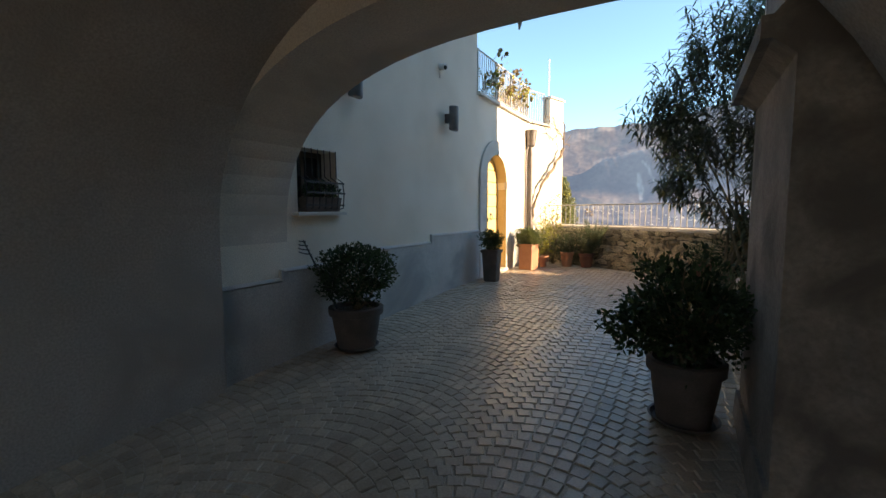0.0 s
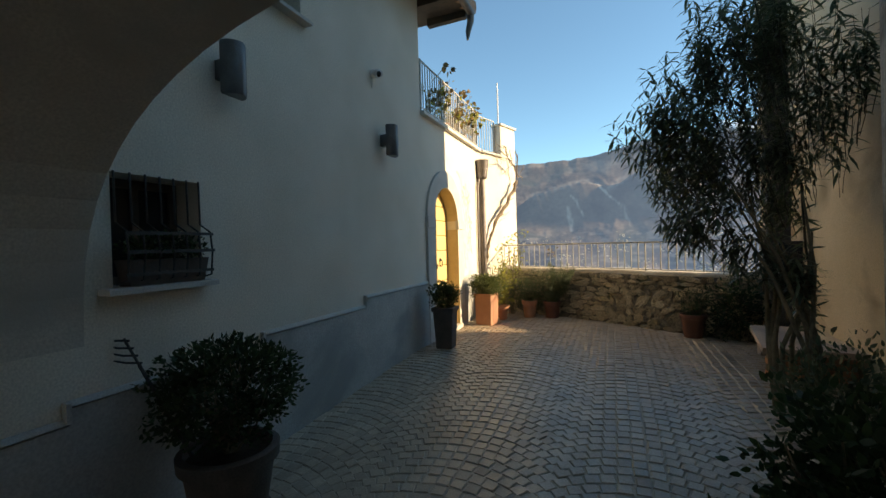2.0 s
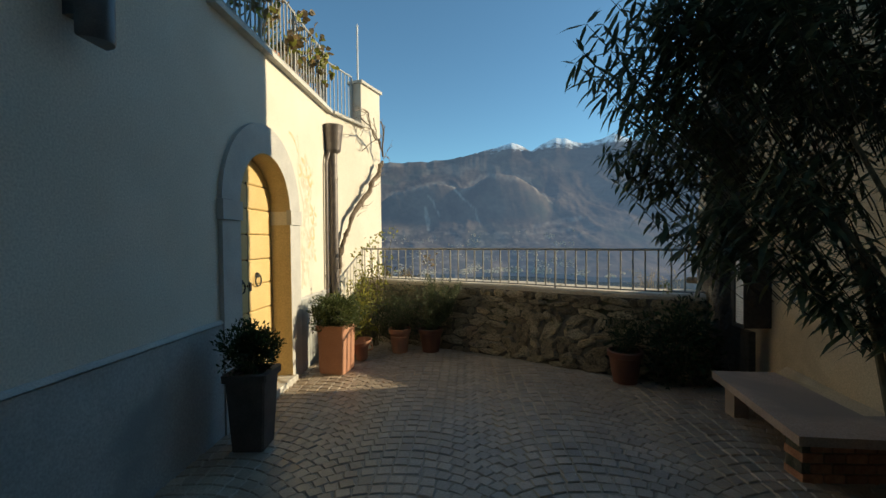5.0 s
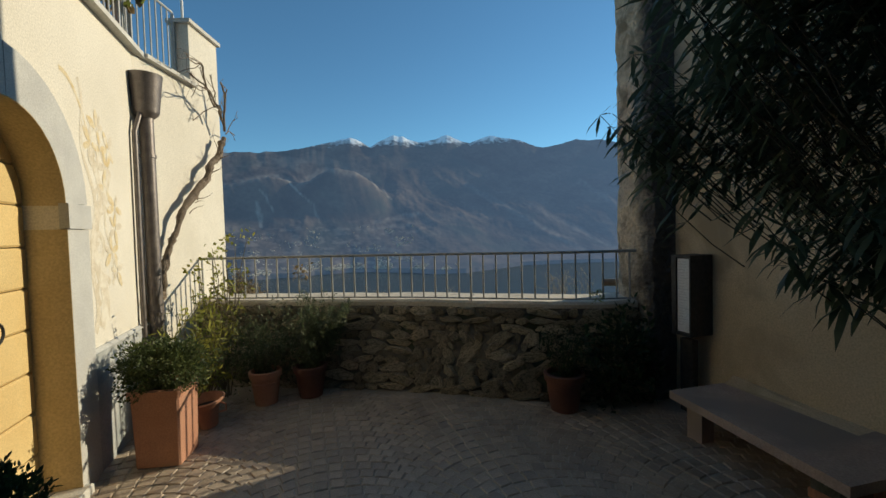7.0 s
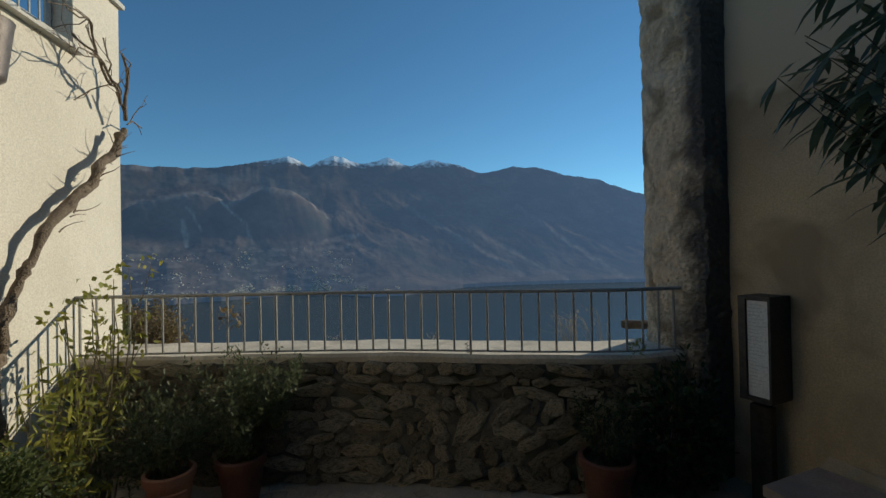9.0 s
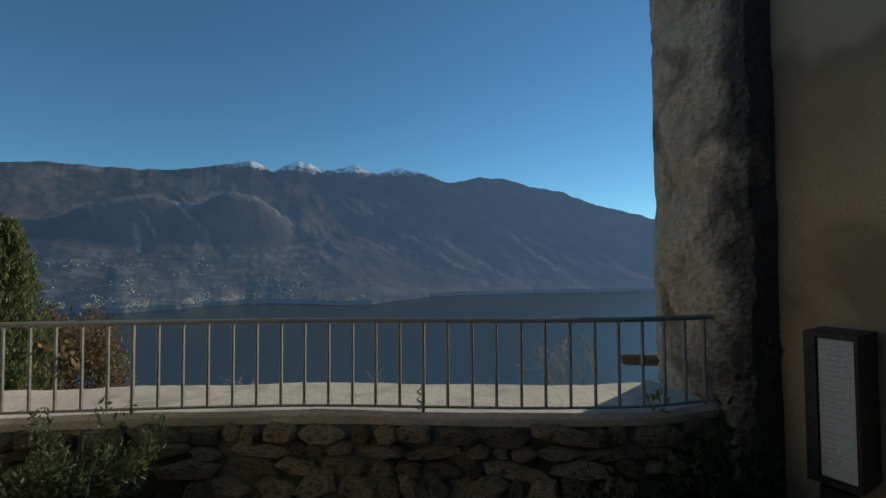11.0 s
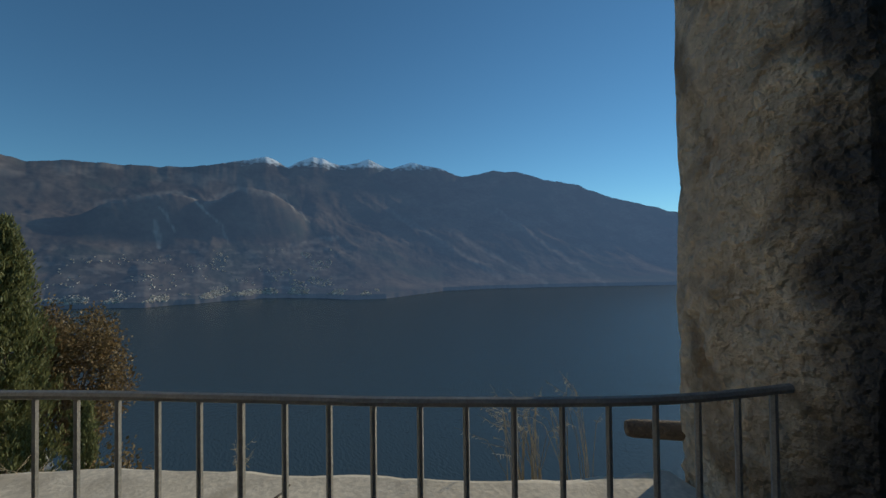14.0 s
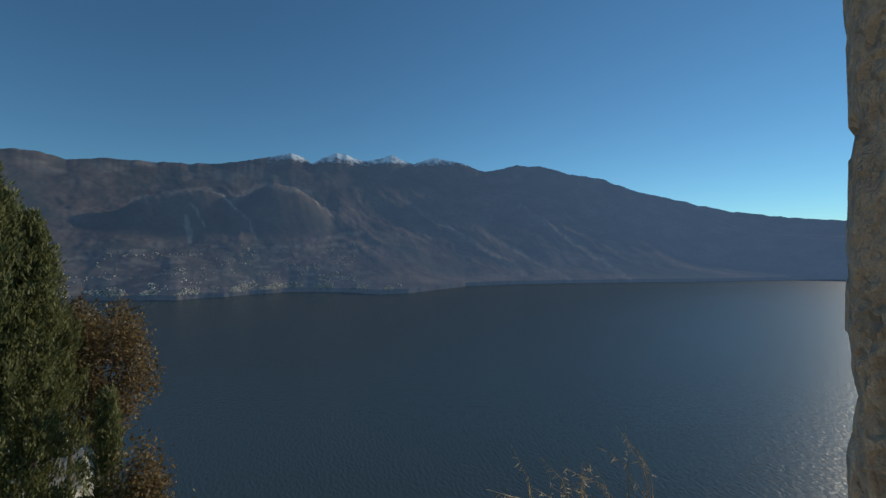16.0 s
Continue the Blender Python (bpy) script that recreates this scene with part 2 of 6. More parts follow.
# ---------- mesh helpers ----------
class Geo:
    """Vertices and faces of one mesh."""

    def __init__(self):
        self.v, self.f = [], []

    def add(self, vs, fs):
        k = len(self.v)
        self.v += [tuple(p) for p in vs]
        self.f += [tuple(i + k for i in q) for q in fs]
        return self

    def prism(self, base, top):
        """Joins two closed rings of equal length, with caps."""
        n = len(base)
        fs = [tuple(range(n))[::-1], tuple(range(n, 2 * n))] + [(i, (i + 1) % n, n + (i + 1) % n, n + i) for i in range(n)]
        return self.add(list(base) + list(top), fs)

    def box(self, x0, y0, z0, x1, y1, z1):
        return self.prism([(x0, y0, z0), (x1, y0, z0), (x1, y1, z0), (x0, y1, z0)], [(x0, y0, z1), (x1, y0, z1), (x1, y1, z1), (x0, y1, z1)])

    def bevel_box(self, x0, y0, z0, x1, y1, z1, b=0.006):
        """A box whose upper edges are chamfered."""
        r0 = [(x0, y0, z0), (x1, y0, z0), (x1, y1, z0), (x0, y1, z0)]
        r1 = [(x0, y0, z1 - b), (x1, y0, z1 - b), (x1, y1, z1 - b), (x0, y1, z1 - b)]
        r2 = [(x0 + b, y0 + b, z1), (x1 - b, y0 + b, z1), (x1 - b, y1 - b, z1), (x0 + b, y1 - b, z1)]
        fs = [(3, 2, 1, 0), (8, 9, 10, 11)]
        for k in (0, 4):
            fs += [(k + i, k + (i + 1) % 4, k + 4 + (i + 1) % 4, k + 4 + i) for i in range(4)]
        return self.add(r0 + r1 + r2, fs)

    def tube(self, pts, radii, sides=8):
        """A round tube along a line of points."""
        pts = [Vector(p) for p in pts]
        rings = []
        for i, p in enumerate(pts):
            d = (pts[min(i + 1, len(pts) - 1)] - pts[max(i - 1, 0)]).normalized()
            a = d.orthogonal().normalized() if i == 0 else (a - d * a.dot(d)).normalized()
            b = d.cross(a)
            r = radii[i] if isinstance(radii, (list, tuple)) else radii
            rings.append([p + (a * math.cos(2 * math.pi * k / sides) + b * math.sin(2 * math.pi * k / sides)) * r for k in range(sides)])
        vs = [q for ring in rings for q in ring]
        fs = [tuple(range(sides))[::-1], tuple(range(len(vs) - sides, len(vs)))]
        for i in range(len(pts) - 1):
            fs += [(i * sides + k, i * sides + (k + 1) % sides, (i + 1) * sides + (k + 1) % sides, (i + 1) * sides + k) for k in range(sides)]
        return self.add(vs, fs)

    def lathe(self, profile, sides=28, cx=0.0, cy=0.0):
        """Turns (radius, height) pairs about an upright axis."""
        vs = [(cx + r * math.cos(2 * math.pi * k / sides), cy + r * math.sin(2 * math.pi * k / sides), z) for r, z in profile for k in range(sides)]
        fs = [tuple(range(sides))[::-1], tuple(range(len(vs) - sides, len(vs)))]
        for i in range(len(profile) - 1):
            fs += [(i * sides + k, i * sides + (k + 1) % sides, (i + 1) * sides + (k + 1) % sides, (i + 1) * sides + k) for k in range(sides)]
        return self.add(vs, fs)

    def leaf(self, p, d, up, length, width):
        """A pointed, folded and drooping leaf of four faces."""
        d = d.normalized()
        s = d.cross(up)
        s = s.normalized() if s.length > 1e-4 else d.orthogonal().normalized()
        n = s.cross(d)
        m1, m2, tip = p + d * length * 0.3 - n * width * 0.12, p + d * length * 0.65 - n * width * 0.15, p + d * length - n * length * 0.12
        k = len(self.v)
        self.v += [tuple(p), tuple(m1 + s * width * 0.5), tuple(m1 - s * width * 0.5), tuple(m2 + s * width * 0.42), tuple(m2 - s * width * 0.42), tuple(tip)]
        self.f += [(k, k + 1, k + 2), (k + 1, k + 3, k + 4, k + 2), (k + 3, k + 5, k + 4)]
        return self

    def mesh(self, name):
        me = bpy.data.meshes.new(name)
        me.from_pydata(self.v, [], self.f)
        me.update()
        return me


def part(name, geo, mat, parent=None, label="", smooth=False, at=None):
    me = geo if isinstance(geo, bpy.types.Mesh) else geo.mesh(name)
    if mat and not me.materials:
        me.materials.append(mat)
    if smooth:
        me.polygons.foreach_set("use_smooth", [True] * len(me.polygons))
        me.set_sharp_from_angle(angle=radians(40))
    ob = new(name, me)
    ob.parent = parent
    if at is not None:
        ob.matrix_basis = at
    if label:
        ob["label"] = label
    return ob


def thing(name, label, category, at=(0, 0, 0), turn=0.0, group=""):
    ob = new(name)
    ob.empty_display_size = 0.1
    ob.matrix_basis = pose(*at, 0, 0, turn)
    return tagged(ob, label, category, group)


def structure(name, geo, mat, label, category, smooth=False):
    return tagged(part(name, geo, mat, None, "", smooth), label, category, "", "structure")


def smooth_step(a, b, x):
    k = min(max((x - a) / (b - a), 0.0), 1.0)
    return k * k * (3 - 2 * k)


def ground_z(y):
    """The paving rises gently towards the terrace end of the yard."""
    k = min(max(y, -6.0), 6.2)
    return 0.05 * k if k < 5.0 else 0.25 + 0.05 * (1.2 - (6.2 - k) ** 2 / 1.2) / 2


# ---------- the yard's structure ----------
def ellipse_arch(cx, a, z0, h, n=32, e=2.0):
    """A round-shouldered arch line; e above 2 makes its crown flatter."""
    out = []
    for i in range(n + 1):
        c, s = math.cos(math.pi * i / n), math.sin(math.pi * i / n)
        out.append((cx - a * math.copysign(abs(c) ** (2 / e), c), z0 + h * max(s, 0.0) ** (2 / e)))
    return out


def arch_mass(g, profile, y0, y1, top):
    """Masonry over an arch, between two planes across the passage."""
    for (xa, za), (xb, zb) in zip(profile, profile[1:]):
        g.prism([(xa, y0, za), (xb, y0, zb), (xb, y0, top), (xa, y0, top)][::-1], [(xa, y1, za), (xb, y1, zb), (xb, y1, top), (xa, y1, top)][::-1])
    return g


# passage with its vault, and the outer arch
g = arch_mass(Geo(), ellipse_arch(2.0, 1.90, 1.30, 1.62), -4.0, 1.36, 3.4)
structure("ceiling", g, VAULT, "plastered barrel vault over the passage, shade put into its colour", "ceiling", True)
g = arch_mass(Geo(), ellipse_arch(2.4, 2.4, 1.2, 1.48, e=2.6), 1.36, 2.08, 3.4)
structure("wall_arch", g, ARCHPLASTER, "grey plastered outer arch of the passage", "wall", True)
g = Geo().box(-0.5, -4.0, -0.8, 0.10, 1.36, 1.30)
structure("wall_passage_west", g, VAULT, "plastered passage wall beneath the vault, shade put into its colour", "wall")
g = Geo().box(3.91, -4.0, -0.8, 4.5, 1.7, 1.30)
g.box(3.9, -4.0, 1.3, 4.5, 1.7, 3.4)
structure("wall_passage_east", g, VAULT, "plastered passage wall beneath the vault, shade put into its colour", "wall")
g = Geo().box(-4.0, -9.4, -0.8, 8.0, -9.0, 3.0)
structure("wall_passage_end", g, GREYWALL, "grey yard wall beyond the passage", "wall")
g = Geo().box(-0.45, -4.0, 3.4, 4.5, 2.08, 5.6)
structure("wall_over_passage", g, PLASTER, "plastered house wall above the passage arch", "wall")

# stone pier at the arch's springing, with a moulded cap
pier = thing("stone_pier", "dark weathered stone pier with moulded capital carrying the arch", "pier")
g = Geo()
PX, PY = 3.55, 2.65


def pier_ring(e, z):
    return [(PX - e, 1.5, z), (4.3, 1.5, z), (4.3, PY + e, z), (PX - e, PY + e, z)]


for z0, z1, e in ((-0.3, 0.30, 0.05), (0.30, 2.08, 0.0)):
    g.prism(pier_ring(e, z0), pier_ring(e * 0.4, z1))
part("shaft", g, PIERSTONE, pier)
g = Geo()
for z0, z1, e0, e1 in ((2.08, 2.15, 0.0, 0.08), (2.15, 2.24, 0.12, 0.12), (2.24, 2.30, 0.08, 0.03)):
    g.prism(pier_ring(e0, z0), pier_ring(e1, z1))
part("capital", g, PIERSTONE, pier)
part("upper_block", Geo().box(PX + 0.02, 1.7, 2.3, 4.3, PY, 3.4), PIERSTONE, pier)

# house front with window and door openings
DOOR_Y, DOOR_R, DOOR_SPRING = 7.04, 0.495, 2.04
g = Geo()
X0, X1, LOW = -0.45, 0.0, -0.7
g.box(X0, 1.36, LOW, X1, 2.22, 5.05)
g.box(X0, 2.22, LOW, X1, 2.745, 1.47)
g.box(X0, 2.22, 2.085, X1, 2.745, 5.05)
g.box(X0, 2.745, LOW, X1, 3.25, 5.05)
g.box(X0, 3.25, LOW, X1, 3.77, 3.585)
g.box(X0, 3.25, 4.55, X1, 3.77, 5.05)
g.box(X0, 3.77, LOW, X1, 6.20, 5.05)
g.box(X0, 6.20, LOW, X1, DOOR_Y - DOOR_R, 3.46)
g.box(X0, DOOR_Y + DOOR_R, LOW, X1, 8.85, 3.46)
n = 20
for i in range(n):
    ya, yb = (DOOR_Y - DOOR_R * math.cos(math.pi * k / n) for k in (i, i + 1))
    za, zb = (DOOR_SPRING + DOOR_R * math.sin(math.pi * k / n) for k in (i, i + 1))
    g.prism([(X0, ya, za), (X0, yb, zb), (X0, yb, 3.46), (X0, ya, 3.46)], [(X1, ya, za), (X1, yb, zb), (X1, yb, 3.46), (X1, ya, 3.46)])
structure("wall_house", g, PLASTER, "cream lime-plastered house front", "wall")
g = Geo()
g.prism([(0.0, 8.85, -8), (0.47, 10.27, -8), (-2.5, 11.2, -8), (-2.5, 8.85, -8)], [(0.0, 8.85, 3.46), (0.45, 10.25, 3.46), (-2.5, 11.1, 3.46), (-2.5, 8.85, 3.46)])
structure("wall_house_end", g, PLASTER, "cream plastered house wall turning towards the parapet", "wall")
g = Geo().box(-3.0, 6.20, 3.30, -0.45, 8.85, 3.44)
structure("floor_roof_terrace", g, COPING, "paved roof terrace", "floor")
g = Geo().box(-3.4, 5.9, LOW, -0.45, 6.20, 5.05)
structure("wall_house_gable", g, PLASTER, "cream plastered wall above the roof terrace", "wall")
g = Geo().box(-0.9, 6.32, LOW, -0.46, 8.0, 3.2)
structure("wall_hall", g, VAULT, "dark wall behind the door", "wall")
g = Geo().box(-1.6, 1.31, LOW, -1.3, 5.9, 5.05)
structure("wall_rooms", g, VAULT, "dark wall of the rooms behind the windows", "wall")

# grey dado, stepping up with the ground
for ya, yb, z in ((1.37, 2.0, 0.855), (2.0, 3.23, 0.935), (3.23, 4.645, 1.025), (4.645, 6.28, 1.125), (7.80, 8.84, 1.08)):
    g = Geo().prism([(0.0, ya, -0.5), (0.028, ya, -0.5), (0.028, yb, -0.5), (0.0, yb, -0.5)], [(0.0, ya, z), (0.022, ya, z - 0.012), (0.022, yb, z - 0.012), (0.0, yb, z)])
    structure("dado", g, DADO, "blue-grey plaster dado along the house front", "dado")
    g = Geo().prism([(0.0, ya, z), (0.035, ya, z), (0.035, yb, z), (0.0, yb, z)], [(0.0, ya, z + 0.022), (0.012, ya, z + 0.022), (0.012, yb, z + 0.022), (0.0, yb, z + 0.022)])
    structure("trim", g, TRIM, "thin stone fillet capping the dado", "trim")

for y, z0, z1 in ((2.0, 0.855, 0.957), (3.23, 0.935, 1.047), (4.645, 1.025, 1.147)):
    g = Geo().bevel_box(0.0, y - 0.022, z0, 0.037, y, z1, 0.004)
    structure("trim", g, TRIM, "thin stone fillet capping the dado", "trim")

# house across the yard, its worn corner pier
g = Geo().prism([(3.60, 2.652, -0.6), (3.70, 3.60, -0.6), (9.0, 3.60, -0.6), (9.0, 2.652, -0.6)], [(3.60, 2.652, 7.2), (3.70, 3.60, 7.2), (9.0, 3.60, 7.2), (9.0, 2.652, 7.2)])
structure("wall_east_near", g, GREYWALL, "grey rendered wall of the house opposite", "wall")
g = Geo().box(4.52, 3.60, -0.6, 9.0, 7.45, 7.2)
structure("wall_east", g, OCHRE, "ochre plastered wall of the house opposite", "wall")


def corner_pier():
    """An upright mass of worn plaster over stone, with chips and lost patches."""
    line = [(4.45, 7.42), (4.29, 7.44), (4.27, 7.55), (4.272, 7.68), (4.30, 7.83), (4.36, 7.94), (4.43, 8.04), (4.52, 8.09), (4.9, 8.13)]
    ring = [(4.60, 7.42)]
    for (xa, ya), (xb, yb) in zip(line, line[1:]):
        n = max(1, int(math.hypot(xb - xa, yb - ya) / 0.022))
        ring += [(xa + (xb - xa) * i / n, ya + (yb - ya) * i / n) for i in range(n)]
    ring += [(5.2, 8.16), (9.0, 8.45), (9.0, 7.42)]
    fixed = {0, len(ring) - 1, len(ring) - 2, len(ring) - 3}
    zs = [-6.0, -1.0, 0.0] + [0.6 + 0.026 * i for i in range(135)] + [4.2 + 0.15 * i for i in range(20)] + [7.2]
    vs, fs, n = [], [], len(ring)
    for z in zs:
        for k, (x, y) in enumerate(ring):
            if k in fixed:
                vs.append((x, y, z))
                continue
            q = Vector((x, y, z))
            broad = noise.noise(q * 1.7) * 0.020
            rough = noise.fractal(q * 9.0, 0.8, 2.2, 6) * 0.007
            near = noise.voronoi(q * 5.5 + Vector((0.25 * noise.noise(q * 4), 0, 0.25 * noise.noise(q * 4 + Vector((5, 0, 0))))))[0]
            rubble = 0.034 * min(near[1] - near[0], 0.45)
            coat = smooth_step(-0.02, 0.03, noise.fractal(q * 2.6 + Vector((4, 1, 0)), 1.0, 2.0, 5))
            pit = max(0.0, noise.noise(q * 13.0) - 0.35) * 0.07
            d = broad + rough * (1.4 - coat) + rubble * (1 - coat) + 0.022 * coat - pit - 0.012
            vs.append((x - 0.82 * d, y + 0.57 * d, z))
    for i in range(len(zs) - 1):
        fs += [(i * n + k, i * n + (k + 1) % n, (i + 1) * n + (k + 1) % n, (i + 1) * n + k)[::-1] for k in range(n)]
    fs.append(tuple(range(len(vs) - n, len(vs)))[::-1])
    return Geo().add(vs, fs)


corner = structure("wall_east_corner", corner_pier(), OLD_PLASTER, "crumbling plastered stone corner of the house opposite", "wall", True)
# ragged-edged darker part of the corner, next to the ochre wall
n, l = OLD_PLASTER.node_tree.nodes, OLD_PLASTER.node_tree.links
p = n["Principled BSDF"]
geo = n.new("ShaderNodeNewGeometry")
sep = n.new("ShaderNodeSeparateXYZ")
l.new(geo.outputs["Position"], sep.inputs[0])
edge_noise = n.new("ShaderNodeTexNoise")
edge_noise.inputs["Scale"].default_value, edge_noise.inputs["Detail"].default_value = 4.0, 9
l.new(geo.outputs["Position"], edge_noise.inputs["Vector"])
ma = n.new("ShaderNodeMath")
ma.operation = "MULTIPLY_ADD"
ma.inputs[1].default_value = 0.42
l.new(edge_noise.outputs["Fac"], ma.inputs[0])
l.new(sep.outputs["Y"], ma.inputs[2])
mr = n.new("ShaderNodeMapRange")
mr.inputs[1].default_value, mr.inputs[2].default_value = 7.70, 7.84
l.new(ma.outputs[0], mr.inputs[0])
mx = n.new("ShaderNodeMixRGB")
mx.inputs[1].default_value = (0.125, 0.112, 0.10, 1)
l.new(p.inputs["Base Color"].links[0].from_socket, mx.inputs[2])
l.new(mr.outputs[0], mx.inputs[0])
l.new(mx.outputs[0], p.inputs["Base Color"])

# dark damp band across the ochre wall under the bared upper plaster
n, l = OCHRE.node_tree.nodes, OCHRE.node_tree.links
p = n["Principled BSDF"]
geo = n.new("ShaderNodeNewGeometry")
sep = n.new("ShaderNodeSeparateXYZ")
l.new(geo.outputs["Position"], sep.inputs[0])
edge_noise = n.new("ShaderNodeTexNoise")
edge_noise.inputs["Scale"].default_value, edge_noise.inputs["Detail"].default_value = 1.9, 9
l.new(geo.outputs["Position"], edge_noise.inputs["Vector"])
ma = n.new("ShaderNodeMath")
ma.operation = "MULTIPLY_ADD"
ma.inputs[1].default_value = 0.9
l.new(edge_noise.outputs["Fac"], ma.inputs[0])
l.new(sep.outputs["Z"], ma.inputs[2])
out = p.inputs["Base Color"].links[0].from_socket
for low, high, colour, most in ((2.45, 3.25, (0.24, 0.19, 0.13), 0.75), (3.24, 3.36, (0.56, 0.47, 0.34), 0.8)):
    mr = n.new("ShaderNodeMapRange")
    mr.inputs[1].default_value, mr.inputs[2].default_value, mr.inputs[4].default_value = low, high, most
    l.new(ma.outputs[0], mr.inputs[0])
    mx = n.new("ShaderNodeMixRGB")
    mx.inputs[2].default_value = (*colour, 1)
    l.new(out, mx.inputs[1])
    l.new(mr.outputs[0], mx.inputs[0])
    out = mx.outputs[0]
l.new(out, p.inputs["Base Color"])

# paving bed and hillside
g = Geo()
xs, ys = np.linspace(-0.4, 4.7, 18), np.linspace(-9.2, 10.3, 90)
rows = [[(float(x), float(y), ground_z(float(y)) - 0.0095) for x in xs] for y in ys]
vs = [p for r in rows for p in r]
k = len(xs)
g.add(vs, [(i * k + j, i * k + j + 1, (i + 1) * k + j + 1, (i + 1) * k + j) for i in range(len(ys) - 1) for j in range(k - 1) if not (ys[i] > 8.0 and ys[i] - 8.9 > -0.62 * (xs[j] - 2.05) + 0.35)])
yard = structure("ground", g, JOINT, "courtyard paved with small porphyry setts in arcs", "paving")

# ---------- parapet ----------
RAIL = [(0.27, 9.70), (1.25, 9.25), (2.29, 8.72), (2.91, 8.32), (3.31, 8.05), (3.84, 7.75), (4.26, 7.62)]


def along(line, count):
    """Evenly spaced points and outward directions on a smoothed line."""
    pts = [Vector((*p, 0)) for p in line]
    dense = []
    for i in range(len(pts) - 1):
        a, b, c, d = pts[max(i - 1, 0)], pts[i], pts[i + 1], pts[min(i + 2, len(pts) - 1)]
        for s in range(24):
            t = s / 24
            dense.append(0.5 * (2 * b + (c - a) * t + (2 * a - 5 * b + 4 * c - d) * t * t + (3 * b - a - 3 * c + d) * t ** 3))
    dense.append(pts[-1])
    cum = [0.0]
    for p, q in zip(dense, dense[1:]):
        cum.append(cum[-1] + (q - p).length)
    out = []
    for i in range(count):
        s = cum[-1] * i / (count - 1)
        x, y = np.interp(s, cum, [p.x for p in dense]), np.interp(s, cum, [p.y for p in dense])
        e = 0.05
        dx = np.interp(s + e, cum, [p.x for p in dense]) - np.interp(s - e, cum, [p.x for p in dense])
        dy = np.interp(s + e, cum, [p.y for p in dense]) - np.interp(s - e, cum, [p.y for p in dense])
        w = Vector((-dy, dx, 0)).normalized()
        out.append((Vector((x, y, 0)), w))
    return out, cum[-1]


LINE, LINE_LENGTH = along(RAIL, 60)


def wall_face(s, z):
    """A place on the parapet's yard side: s metres along, z up; the face leans back a little."""
    k = min(max(s / LINE_LENGTH * 59, 0), 58.999)
    i = int(k)
    p, w = LINE[i][0].lerp(LINE[i + 1][0], k - i), LINE[i][1]
    return p - w * (0.02 + 0.17 * (1.12 - z) / 0.85) + Vector((0, 0, z)), w


g = Geo()
prof = [(-0.19, 0.10), (-0.13, 0.60), (-0.012, 1.085), (0.50, 1.085), (0.55, -3.0), (0.3, -3.0)]
vs = [(p + w * o + Vector((0, 0, z))) for p, w in LINE for o, z in prof]
m = len(prof)
g.add(vs, [(i * m + j, i * m + (j + 1) % m, (i + 1) * m + (j + 1) % m, (i + 1) * m + j) for i in range(59) for j in range(m)] + [tuple(range(m)), tuple(range(len(vs) - m, len(vs)))[::-1]])
parapet = structure("wall_parapet", g, MORTAR, "low rubble-stone parapet wall at the yard's edge", "wall")

# coping of long worn slabs with an uneven back edge
i = 0
while i < 59:
    j = min(i + 12, 59)
    g = Geo()
    vs, sub = [], 3
    steps = [(i + (j - i) * q / (sub * 6)) for q in range(sub * 6 + 1)]
    for q in steps:
        a = int(min(q, 58.999))
        p, w = LINE[a][0].lerp(LINE[a + 1][0], q - a), LINE[a][1]
        back = 0.53 + 0.03 * noise.noise(p * 3) + 0.015 * noise.noise(p * 9)
        front = -0.022 + 0.007 * noise.noise(p * 7 + Vector((5, 0, 0)))
        rise = 0.012 * noise.noise(p * 2.5)
        for o, z in ((front, 1.085), (front - 0.004, 1.125 + rise), (front + 0.018, 1.148 + rise), (0.15, 1.152 + rise), (back - 0.05, 1.150 + rise), (back, 1.13), (back, 1.085)):
            vs.append(p + w * o + Vector((0, 0, z)))
    m = 7
    g.add(vs, [(a * m + b, a * m + (b + 1) % m, (a + 1) * m + (b + 1) % m, (a + 1) * m + b) for a in range(len(steps) - 1) for b in range(m)] + [tuple(range(m)), tuple(range(len(vs) - m, len(vs)))[::-1]])
    part("coping_slab", g, COPING, parapet)
    i = j

# the railing on it
rail = thing("railing", "slim grey painted iron railing on the parapet coping", "railing")
TOP, BOTTOM = 1.605, 1.170
part("handrail", Geo().tube([p + Vector((0, 0, TOP)) for p, w in LINE], 0.0135, 8), GALV, rail, smooth=True)
part("bottom_rail", Geo().tube([p + Vector((0, 0, BOTTOM)) for p, w in LINE], 0.008, 6), GALV, rail, smooth=True)
bar_mesh = Geo().tube([(0, 0, BOTTOM), (0, 0, 1.4), (0, 0, TOP)], 0.0088, 6).mesh("bar")
post_mesh = Geo().tube([(0, 0, 1.12), (0, 0, 1.4), (0, 0, TOP)], 0.0105, 6).mesh("post")
fine_line, _ = along(RAIL, 1200)
PITCH, LAST = 0.1228, LINE_LENGTH - 0.06
for q in range(int(LAST / PITCH) + 1):
    p = fine_line[int((LAST - q * PITCH) / LINE_LENGTH * 1199)][0]
    foot = q % 12 == 0
    part("post" if foot else "bar", post_mesh if foot else bar_mesh, GALV, rail, at=Matrix.Translation(p))

